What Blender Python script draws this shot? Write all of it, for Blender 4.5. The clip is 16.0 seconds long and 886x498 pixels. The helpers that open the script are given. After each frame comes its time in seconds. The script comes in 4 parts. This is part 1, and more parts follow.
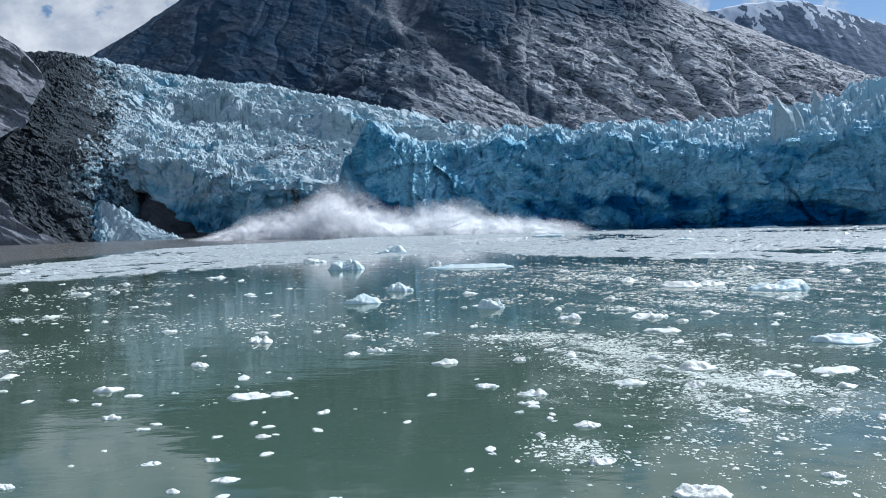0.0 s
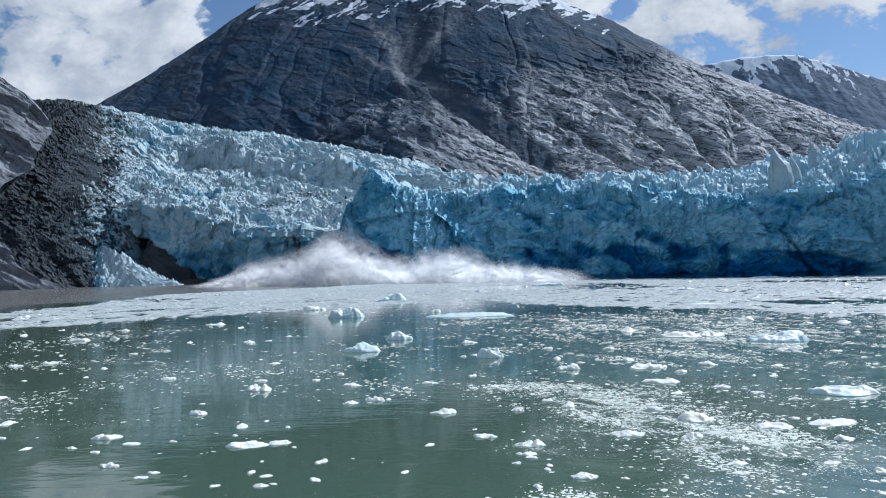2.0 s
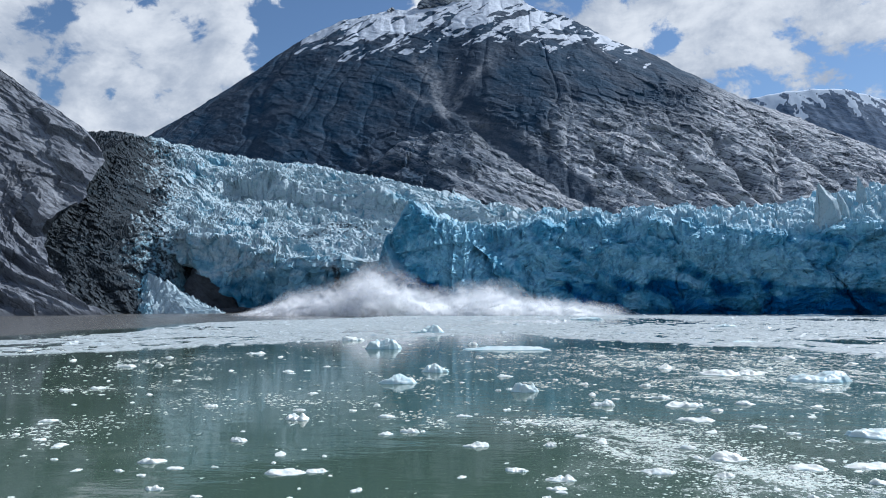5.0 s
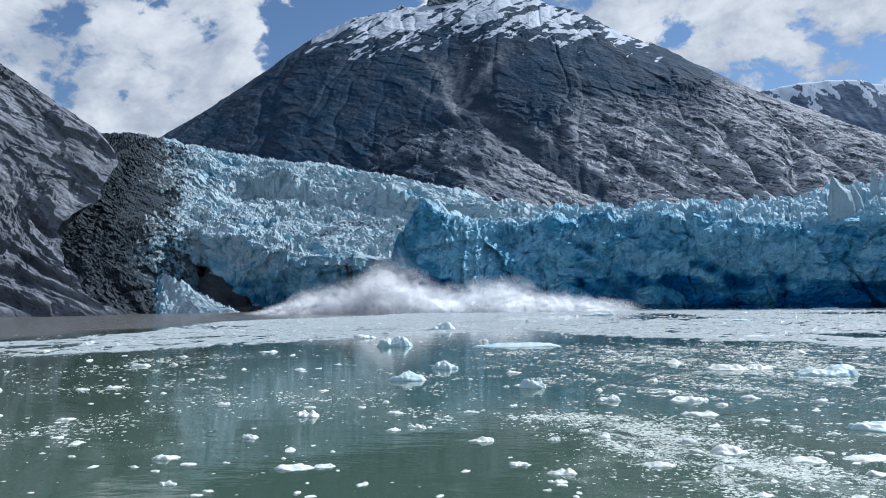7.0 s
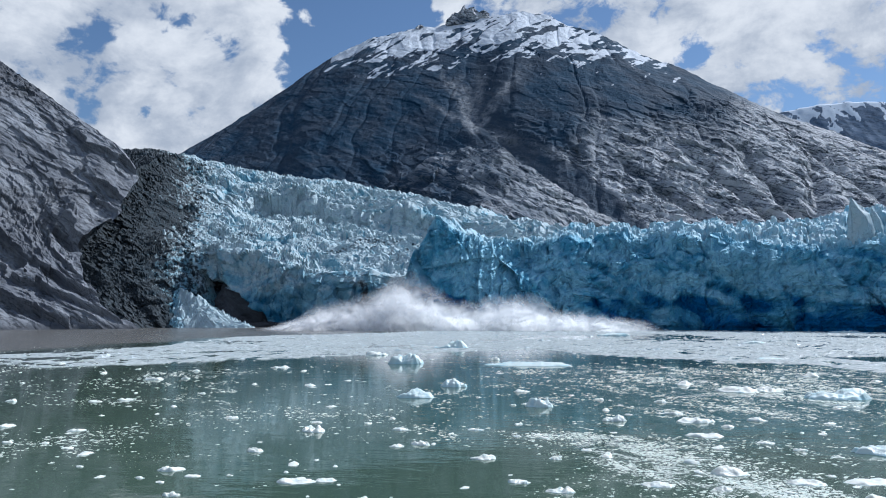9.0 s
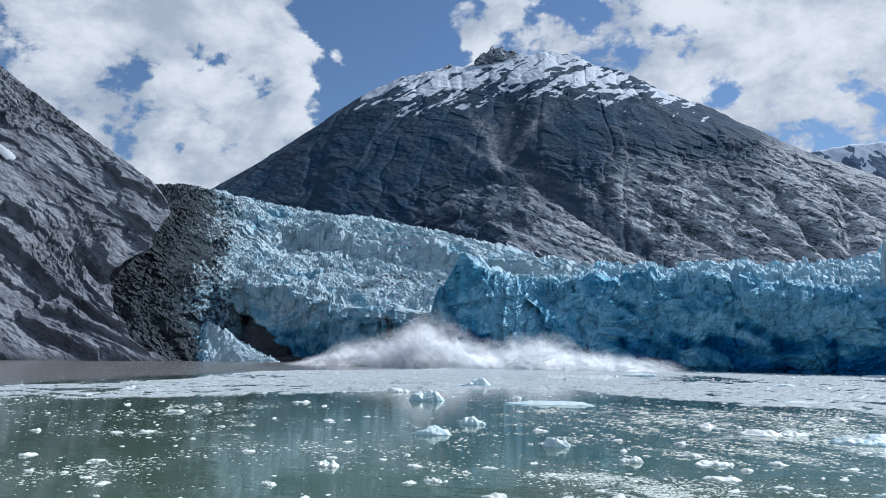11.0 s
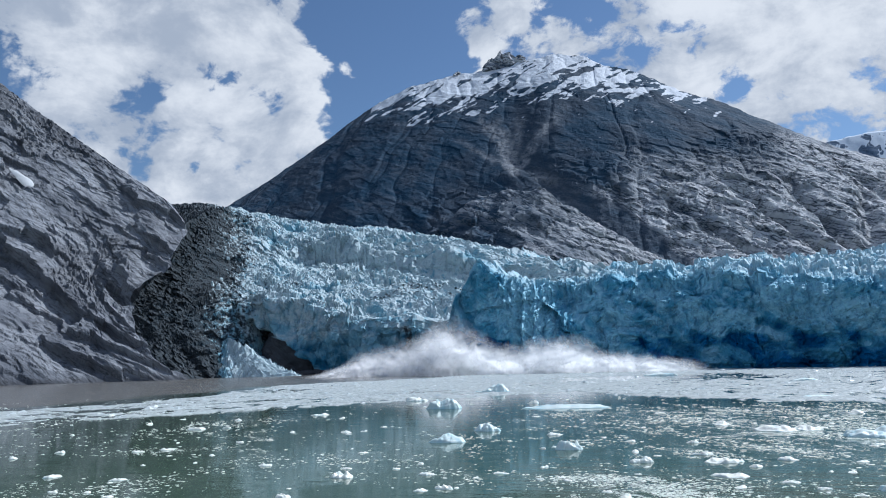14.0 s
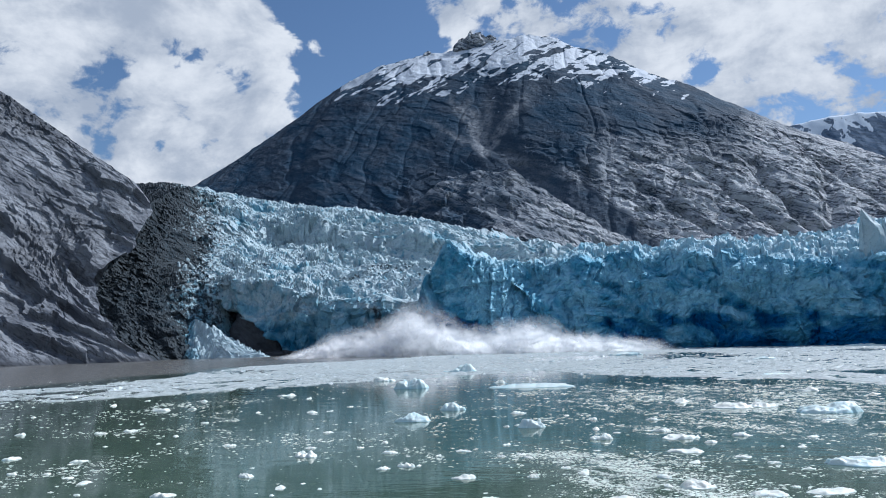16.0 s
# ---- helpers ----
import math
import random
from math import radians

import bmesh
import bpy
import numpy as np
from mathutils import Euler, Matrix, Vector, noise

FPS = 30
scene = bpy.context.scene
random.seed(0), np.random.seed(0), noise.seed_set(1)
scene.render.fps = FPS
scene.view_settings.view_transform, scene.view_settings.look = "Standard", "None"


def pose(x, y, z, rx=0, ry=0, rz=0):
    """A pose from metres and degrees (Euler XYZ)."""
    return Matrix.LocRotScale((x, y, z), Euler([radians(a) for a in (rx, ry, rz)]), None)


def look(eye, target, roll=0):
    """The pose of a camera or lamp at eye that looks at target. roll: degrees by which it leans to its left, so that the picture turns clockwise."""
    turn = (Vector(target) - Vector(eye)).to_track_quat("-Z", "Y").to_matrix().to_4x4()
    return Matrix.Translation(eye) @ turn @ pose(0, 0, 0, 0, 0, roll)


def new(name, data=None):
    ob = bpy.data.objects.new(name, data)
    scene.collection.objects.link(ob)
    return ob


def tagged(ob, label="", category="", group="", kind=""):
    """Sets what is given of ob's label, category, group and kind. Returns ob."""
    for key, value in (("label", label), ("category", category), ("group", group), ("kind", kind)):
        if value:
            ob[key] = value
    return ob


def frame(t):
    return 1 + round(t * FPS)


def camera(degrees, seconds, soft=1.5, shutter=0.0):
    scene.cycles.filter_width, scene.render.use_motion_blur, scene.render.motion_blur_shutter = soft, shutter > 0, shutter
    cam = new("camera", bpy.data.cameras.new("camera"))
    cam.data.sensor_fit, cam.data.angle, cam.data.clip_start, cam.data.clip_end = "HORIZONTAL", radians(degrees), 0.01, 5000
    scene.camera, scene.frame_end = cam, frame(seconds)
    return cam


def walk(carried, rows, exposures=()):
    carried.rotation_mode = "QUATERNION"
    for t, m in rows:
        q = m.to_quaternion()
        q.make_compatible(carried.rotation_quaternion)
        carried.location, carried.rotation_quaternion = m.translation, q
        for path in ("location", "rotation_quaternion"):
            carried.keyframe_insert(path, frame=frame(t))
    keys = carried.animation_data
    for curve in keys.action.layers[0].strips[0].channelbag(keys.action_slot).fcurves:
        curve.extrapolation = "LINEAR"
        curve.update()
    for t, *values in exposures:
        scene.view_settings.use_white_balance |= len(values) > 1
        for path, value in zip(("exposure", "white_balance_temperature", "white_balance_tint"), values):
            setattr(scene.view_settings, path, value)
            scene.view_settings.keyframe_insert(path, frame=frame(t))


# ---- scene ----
cam = camera(62.2, 16.0, soft=1.0)
PATH = [
    (0, (0.569, 2.914, 7.624), (0.496, 4.911, 7.55), -1.6),
    (0.5, (0.598, 2.793, 7.647), (0.513, 4.791, 7.601), -1.7),
    (1, (0.641, 2.652, 7.691), (0.558, 4.65, 7.676), -1.5),
    (1.5, (0.63, 2.491, 7.723), (0.554, 4.489, 7.744), -1.3),
    (2, (0.648, 2.394, 7.736), (0.577, 4.392, 7.792), -1.2),
    (2.5, (0.691, 2.249, 7.778), (0.619, 4.245, 7.872), -1.4),
    (3, (0.711, 2.136, 7.818), (0.632, 4.131, 7.943), -1.8),
    (3.5, (0.727, 1.928, 7.849), (0.628, 3.92, 7.992), -1.8),
    (4, (0.756, 1.735, 7.864), (0.628, 3.725, 8.016), -1.5),
    (4.5, (0.789, 1.519, 7.879), (0.636, 3.507, 8.033), -0.9),
    (5, (0.892, 1.321, 7.889), (0.717, 3.308, 8.033), -0.3),
    (7.5, (1.623, 0.345, 7.973), (1.404, 2.328, 8.109), -0.9),
    (8, (1.809, 0.169, 7.963), (1.579, 2.15, 8.112), -0.7),
    (10.5, (2.754, -0.195, 7.885), (2.46, 1.767, 8.139), 0.8),
    (11, (2.978, -0.437, 7.886), (2.656, 1.516, 8.17), 0.8),
    (11.5, (3.197, -0.613, 7.909), (2.844, 1.332, 8.213), 0.7),
    (12, (3.401, -0.8, 7.929), (3.02, 1.137, 8.247), 0.4),
    (12.5, (3.579, -0.959, 7.932), (3.18, 0.973, 8.258), 0.0),
    (13, (3.784, -1.021, 7.983), (3.382, 0.91, 8.311), -0.5),
    (13.5, (3.988, -1.187, 7.984), (3.599, 0.748, 8.305), -1.0),
    (14, (4.176, -1.351, 7.989), (3.81, 0.592, 8.293), -1.5),
    (14.5, (4.343, -1.443, 7.966), (4.004, 0.508, 8.246), -1.7),
    (15, (4.471, -1.501, 7.941), (4.157, 0.457, 8.203), -1.7),
    (15.5, (4.584, -1.561, 7.944), (4.289, 0.401, 8.197), -1.7),
    (16, (4.674, -1.551, 7.943), (4.386, 0.412, 8.193), -1.7),
]
walk(cam, [(t, look(eye, goal, roll)) for t, eye, goal, roll in PATH], [(0, 0.0, 5550, 9), (16, 0.0, 5550, 9)])

# ---- daylight: high sun ahead of the camera and to its right, broken cloud ----
SUN_AZ, SUN_EL = 58.0, 44.0          # degrees, clockwise from +y; above the horizon

world = bpy.data.worlds.new("sky")
scene.world = world
world.use_nodes = True
wt = world.node_tree
wt.nodes.clear()


def wnode(kind, **kw):
    n = wt.nodes.new(kind)
    for k, v in kw.items():
        sock = n.inputs[k.replace("_", " ")] if k.replace("_", " ") in n.inputs else None
        if sock is None:
            continue
        if hasattr(v, "is_linked"):
            wt.links.new(v, sock)
        else:
            sock.default_value = v
    return n


def wmath(op, a, b=0.0, c=0.0, clamp=False):
    n = wt.nodes.new("ShaderNodeMath")
    n.operation, n.use_clamp = op, clamp
    for k, v in enumerate((a, b, c)):
        if hasattr(v, "is_linked"):
            wt.links.new(v, n.inputs[k])
        else:
            n.inputs[k].default_value = v
    return n.outputs[0]


def wmap(v, lo, hi, a=0.0, b=1.0, smooth=True):
    n = wt.nodes.new("ShaderNodeMapRange")
    n.interpolation_type = "SMOOTHSTEP" if smooth else "LINEAR"
    wt.links.new(v, n.inputs[0])
    for k, x in enumerate((lo, hi, a, b)):
        n.inputs[k + 1].default_value = x
    return n.outputs[0]


def wmix(f, a, b):
    n = wt.nodes.new("ShaderNodeMix")
    n.data_type = "RGBA"
    for sock, v in ((n.inputs[0], f), (n.inputs[6], a), (n.inputs[7], b)):
        if hasattr(v, "is_linked"):
            wt.links.new(v, sock)
        else:
            sock.default_value = v
    return n.outputs[2]


sky = wt.nodes.new("ShaderNodeTexSky")
sky.sky_type, sky.sun_disc = "NISHITA", False
sky.sun_elevation, sky.sun_rotation = radians(SUN_EL), radians(SUN_AZ)
sky.air_density, sky.dust_density, sky.ozone_density = 1.0, 0.25, 2.2
way = wt.nodes.new("ShaderNodeTexCoord").outputs["Generated"]
flat = wt.nodes.new("ShaderNodeVectorMath")
flat.operation = "MULTIPLY"
wt.links.new(way, flat.inputs[0])
flat.inputs[1].default_value = (1.0, 1.0, 1.35)
high = flat.outputs[0]
big = wnode("ShaderNodeTexNoise", Vector=high, Scale=3.0, Detail=2.0, Roughness=0.5)
puffs = wnode("ShaderNodeTexNoise", Vector=high, Scale=8.5, Detail=11.0, Roughness=0.60, Distortion=0.25)
shade = wnode("ShaderNodeTexNoise", Vector=high, Scale=6.0, Detail=9.0, Roughness=0.62, Distortion=0.3)


def toward(az, el, wide):
    """1 in the middle of a patch of sky, falling to 0 at its rim."""
    a, e = radians(az), radians(el)
    n = wt.nodes.new("ShaderNodeVectorMath")
    n.operation = "DOT_PRODUCT"
    wt.links.new(way, n.inputs[0])
    n.inputs[1].default_value = (math.sin(a) * math.cos(e), math.cos(a) * math.cos(e), math.sin(e))
    return wmap(n.outputs["Value"], math.cos(radians(wide)), 1.0)


fine = wnode("ShaderNodeTexNoise", Vector=high, Scale=24.0, Detail=8.0, Roughness=0.62, Distortion=0.4)
cover = wmath("MULTIPLY_ADD", big.outputs["Fac"], 0.3, wmath("MULTIPLY_ADD", puffs.outputs["Fac"], 2.2, wmath("MULTIPLY_ADD", fine.outputs["Fac"], 1.25, -0.97)))
for az, el, wide, amount in ((-30, 20, 17, 0.36), (-38, 31, 16, 0.30), (14, 25, 15, 0.40), (27, 21, 10, 0.15), (-26, 12, 10, 0.16), (-7.9, 25.1, 2.2, 0.45), (-4.4, 26.0, 1.8, 0.36), (-6.5, 22.6, 2.4, 0.28), (-17.7, 22.6, 1.3, 0.34),
                             (-16.0, 24.5, 6.5, -0.62), (-18.4, 19.4, 3.5, -0.30), (-13.5, 28, 7, -0.50), (-10.5, 21.5, 4.5, -0.45), (-37.4, 20.6, 3.6, -0.18), (-34.3, 20.0, 2.4, -0.20),
                             (-28.1, 21.6, 2.0, -0.28), (-24.6, 20.0, 2.0, -0.26), (-43.4, 21, 4.0, -0.25), (-44, 28, 8, 0.3), (1.8, 25.6, 2.4, -0.26), (11.9, 19.4, 1.8, -0.36), (21.5, 19.2, 3.0, -0.25), (16, 16.2, 3.0, -0.14), (-30, 12.3, 5, 0.25),
                             (20, 13.5, 6, 0.16), (-30.5, 14.6, 1.3, -0.26), (-28.9, 14.7, 1.3, -0.30), (-27.3, 14.7, 1.3, -0.30), (-25.8, 14.8, 1.2, -0.26), (-33.4, 14.3, 1.3, -0.24)):
    cover = wmath("MULTIPLY_ADD", toward(az, el, wide), amount, cover)
mask = wmap(cover, 0.88, 1.14)
cloud = wmix(wmap(wmath("MULTIPLY_ADD", puffs.outputs["Fac"], 0.45, wmath("MULTIPLY", shade.outputs["Fac"], 0.55)), 0.40, 0.60), (4.9, 5.2, 5.7, 1), (9.6, 9.3, 8.9, 1))
bg = wt.nodes.new("ShaderNodeBackground")
wt.links.new(wmix(mask, sky.outputs[0], cloud), bg.inputs[0])
bg.inputs[1].default_value = 0.085
wo = wt.nodes.new("ShaderNodeOutputWorld")
wt.links.new(bg.outputs[0], wo.inputs[0])

sun = new("sun", bpy.data.lights.new("sun", "SUN"))
sun.data.energy, sun.data.angle, sun.data.color = 4.6, radians(0.53), (1.0, 0.95, 0.88)
sa, se = radians(SUN_AZ), radians(SUN_EL)
sun.matrix_world = look((math.sin(sa) * math.cos(se) * 900, math.cos(sa) * math.cos(se) * 900, math.sin(se) * 900), (0, 0, 0))

# ---- noise ----


def hashed(ix, iy, k):
    with np.errstate(over="ignore"):
        h = ix.astype(np.int64).astype(np.uint32) * np.uint32(374761393) + iy.astype(np.int64).astype(np.uint32) * np.uint32(668265263) + np.uint32((k * 2246822519) & 0xFFFFFFFF)
        h = (h ^ (h >> np.uint32(13))) * np.uint32(1274126177)
        h = (h ^ (h >> np.uint32(16))) * np.uint32(2246822519)
        h ^= h >> np.uint32(15)
    return h.astype(np.float64) / 4294967295.0


def vnoise(x, y, k=0):
    """Smooth noise of -1 to 1, one bump a unit."""
    x, y = np.broadcast_arrays(np.asarray(x, float), np.asarray(y, float))
    ix, iy = np.floor(x), np.floor(y)
    fx, fy = x - ix, y - iy
    fx, fy = fx * fx * fx * (fx * (fx * 6 - 15) + 10), fy * fy * fy * (fy * (fy * 6 - 15) + 10)
    a, b = hashed(ix, iy, k), hashed(ix + 1, iy, k)
    c, d = hashed(ix, iy + 1, k), hashed(ix + 1, iy + 1, k)
    return 2 * ((a + (b - a) * fx) * (1 - fy) + (c + (d - c) * fx) * fy) - 1


def fbm(x, y, octaves=4, k=0, gain=0.5):
    total, amp, norm = 0, 1.0, 0.0
    for o in range(octaves):
        total = total + amp * vnoise(x * 2.03 ** o + 7.1 * o, y * 2.03 ** o - 3.7 * o, k + o)
        norm += amp
        amp *= gain
    return total / norm


def ridged(x, y, octaves=4, k=0, gain=0.5):
    total, amp, norm = 0, 1.0, 0.0
    for o in range(octaves):
        total = total + amp * (1 - 2 * np.abs(vnoise(x * 2.03 ** o + 5.3 * o, y * 2.03 ** o + 1.9 * o, k + o)))
        norm += amp
        amp *= gain
    return total / norm


def cells(x, y, k=0):
    """Irregular cells: distance to the nearest seed, gap to the next, the cell's own random number, and a random plane across it."""
    x, y = np.broadcast_arrays(np.asarray(x, float), np.asarray(y, float))
    ix, iy = np.floor(x), np.floor(y)
    f1, f2 = np.full(x.shape, 9.0), np.full(x.shape, 9.0)
    own, plane = np.zeros(x.shape), np.zeros(x.shape)
    for ox in (-1, 0, 1):
        for oy in (-1, 0, 1):
            cx, cy = ix + ox, iy + oy
            dx = x - cx - 0.1 - 0.8 * hashed(cx, cy, k)
            dy = y - cy - 0.1 - 0.8 * hashed(cx, cy, k + 1)
            d = np.hypot(dx, dy)
            near = d < f1
            f2 = np.where(near, f1, np.minimum(f2, d))
            own = np.where(near, hashed(cx, cy, k + 2), own)
            plane = np.where(near, dx * (hashed(cx, cy, k + 3) - 0.5) * 2 + dy * (hashed(cx, cy, k + 4) - 0.5) * 2, plane)
            f1 = np.where(near, d, f1)
    return f1, f2 - f1, own, plane


def plates(x, y, k=0, push=0.0):
    """Cells laid like shingles: own random number, place across each one in both directions, and the gap to the next."""
    x, y = np.broadcast_arrays(np.asarray(x, float), np.asarray(y, float))
    iy0 = np.floor(y)
    f1, f2 = np.full(x.shape, 9.0), np.full(x.shape, 9.0)
    own, ax, ay = np.zeros(x.shape), np.zeros(x.shape), np.zeros(x.shape)
    for oy in (-1, 0, 1):
        cy = iy0 + oy
        sx_ = x + push * hashed(cy, cy, k + 5)
        ix = np.floor(sx_)
        for ox in (-1, 0, 1):
            cx = ix + ox
            dx = sx_ - cx - 0.08 - 0.84 * hashed(cx, cy, k)
            dy = y - cy - 0.08 - 0.84 * hashed(cx, cy, k + 1)
            dist = np.hypot(dx, dy)
            near = dist < f1
            f2 = np.where(near, f1, np.minimum(f2, dist))
            own = np.where(near, hashed(cx, cy, k + 2), own)
            ax, ay = np.where(near, dx, ax), np.where(near, dy, ay)
            f1 = np.where(near, dist, f1)
    return own, ax, ay, f2 - f1


def billow(x, y, octaves=3, k=0, gain=0.5):
    """Rounded lumps with sharp creases between them, -1 to 1."""
    return -ridged(x, y, octaves, k, gain)


def step(v, lo, hi):
    q = np.clip((v - lo) / (hi - lo), 0, 1)
    return q * q * (3 - 2 * q)


def along(v, *pairs):
    """Piecewise-linear curve through (v, value) pairs."""
    return np.interp(v, [p[0] for p in pairs], [p[1] for p in pairs])


def eased(v, width, *pairs):
    """The same curve with its corners rounded over that many steps."""
    c = along(v, *pairs).ravel()
    pad = np.concatenate((np.full(width, c[0]), c, np.full(width, c[-1])))
    ker = np.hanning(2 * width + 1)
    return np.convolve(pad, ker / ker.sum(), "valid")[None, :]


# ---- mesh helpers ----


def mesh_of(name, co, quads, smooth=True, attrs=None):
    me = bpy.data.meshes.new(name)
    n = quads.shape[1]
    me.vertices.add(len(co))
    me.vertices.foreach_set("co", np.ascontiguousarray(co, np.float32).ravel())
    me.loops.add(quads.size)
    me.loops.foreach_set("vertex_index", np.ascontiguousarray(quads, np.int32).ravel())
    me.polygons.add(len(quads))
    me.polygons.foreach_set("loop_start", np.arange(0, quads.size, n, dtype=np.int32))
    me.polygons.foreach_set("use_smooth", np.full(len(quads), smooth))
    for key, val in (attrs or {}).items():
        me.attributes.new(key, "FLOAT", "POINT").data.foreach_set("value", np.ascontiguousarray(val, np.float32).ravel())
    me.update(calc_edges=True)
    me.validate()
    return me


def sheet(name, x, y, z, material, parent=None, label="", smooth=True, attrs=None):
    """A grid of points as one surface."""
    x, y, z = np.broadcast_arrays(x, y, z)
    r, c = x.shape
    i = np.arange(r * c).reshape(r, c)
    quads = np.stack((i[:-1, :-1], i[:-1, 1:], i[1:, 1:], i[1:, :-1]), -1).reshape(-1, 4)
    me = mesh_of(name, np.stack((x, y, z), -1).reshape(-1, 3), quads, smooth, attrs)
    me.materials.append(material)
    ob = new(name, me)
    if parent:
        ob.parent = parent
    if label:
        ob["label"] = label
    return ob


# ---- materials ----


class Mat:
    """A node material with short calls."""

    def __init__(self, name, roughness=0.6):
        self.m = bpy.data.materials.new(name)
        self.m.use_nodes = True
        self.t = self.m.node_tree
        self.b = self.t.nodes["Principled BSDF"]
        self.b.inputs["Roughness"].default_value = roughness
        self.pos = self.t.nodes.new("ShaderNodeNewGeometry").outputs["Position"]

    def put(self, sock, v):
        if hasattr(v, "is_linked"):
            self.t.links.new(v, sock)
        else:
            sock.default_value = v

    def scaled(self, sx, sy, sz, turn=0.0, tilt=0.0):
        n = self.t.nodes.new("ShaderNodeMapping")
        self.put(n.inputs[0], self.pos)
        n.inputs["Rotation"].default_value = (0, radians(tilt), radians(turn))
        n.inputs["Scale"].default_value = (sx, sy, sz)
        return n.outputs[0]

    def dipped(self, run, thick, dip):
        """Coordinates along beds that dip to the right: lengths of one unit along and across them."""
        n = self.t.nodes.new("ShaderNodeMapping")
        n.vector_type = "TEXTURE"
        self.put(n.inputs[0], self.pos)
        n.inputs["Rotation"].default_value = (0, radians(dip), 0)
        n.inputs["Scale"].default_value = (run, run, thick)
        return n.outputs[0]

    def noise(self, scale, detail=5.0, rough=0.55, vec=None, warp=0.0):
        n = self.t.nodes.new("ShaderNodeTexNoise")
        self.put(n.inputs["Vector"], vec or self.pos)
        n.inputs["Scale"].default_value, n.inputs["Detail"].default_value = scale, detail
        n.inputs["Roughness"].default_value, n.inputs["Distortion"].default_value = rough, warp
        return n.outputs["Fac"]

    def ramp(self, v, lo, hi, a=0.0, b=1.0):
        n = self.t.nodes.new("ShaderNodeMapRange")
        n.interpolation_type = "SMOOTHSTEP"
        for k, x in enumerate((v, lo, hi, a, b)):
            self.put(n.inputs[k], x)
        return n.outputs[0]

    def math(self, op, a, b=0.0, clamp=False):
        n = self.t.nodes.new("ShaderNodeMath")
        n.operation, n.use_clamp = op, clamp
        self.put(n.inputs[0], a), self.put(n.inputs[1], b)
        return n.outputs[0]

    def mix(self, f, a, b):
        n = self.t.nodes.new("ShaderNodeMix")
        n.data_type = "RGBA"
        for sock, v in ((n.inputs[0], f), (n.inputs[6], a), (n.inputs[7], b)):
            self.put(sock, (*v, 1) if isinstance(v, tuple) else v)
        return n.outputs[2]

    def attr(self, name):
        n = self.t.nodes.new("ShaderNodeAttribute")
        n.attribute_name = name
        return n.outputs["Fac"]

    def bump(self, height, strength, distance, under=None):
        n = self.t.nodes.new("ShaderNodeBump")
        n.inputs["Strength"].default_value, n.inputs["Distance"].default_value = strength, distance
        self.put(n.inputs["Height"], height)
        if under:
            self.put(n.inputs["Normal"], under)
        return n.outputs[0]

    def done(self, colour, normal=None, rough=None):
        self.put(self.b.inputs["Base Color"], (*colour, 1) if isinstance(colour, tuple) else colour)
        if normal:
            self.put(self.b.inputs["Normal"], normal)
        if rough is not None:
            self.put(self.b.inputs["Roughness"], rough)
        return self.m


def make_water():
    w = Mat("silty_fjord_water", 0.03)
    w.b.inputs["IOR"].default_value = 1.42
    silt = w.attr("silt")
    body = w.mix(w.noise(0.02, 3), (0.060, 0.101, 0.070), (0.076, 0.121, 0.086))
    col = w.mix(silt, body, (0.155, 0.15, 0.14))
    thin = w.math("MULTIPLY", w.attr("slush"), w.ramp(w.noise(0.55, 6, 0.65, None, 1.2), 0.44, 0.60))
    film = w.ramp(w.math("ADD", w.math("MULTIPLY", thin, 0.14), w.noise(7.0, 5, 0.75)), 0.63, 0.74, 0, 0.8)
    milky = w.math("MULTIPLY", w.attr("slush"), w.ramp(w.noise(0.22, 5, 0.6, None, 1.5), 0.42, 0.66, 0, 0.30), True)
    col = w.mix(milky, col, (0.36, 0.42, 0.36))
    col = w.mix(film, col, (0.68, 0.71, 0.66))
    swell = w.noise(1.0, 3, 0.5, w.scaled(0.16, 0.34, 0.3, 12))
    ripple = w.noise(1.0, 4, 0.55, w.scaled(1.1, 2.6, 1.0, -8))
    calm = w.ramp(w.noise(0.018, 2), 0.35, 0.65, 0.35, 1.0)
    n1 = w.bump(swell, 0.30, 0.10)
    n2 = w.bump(w.math("MULTIPLY", ripple, calm), 0.35, 0.025, n1)
    return w.done(col, n2, w.math("ADD", w.ramp(silt, 0, 1, 0.03, 0.22), w.math("MULTIPLY", film, 0.4)))


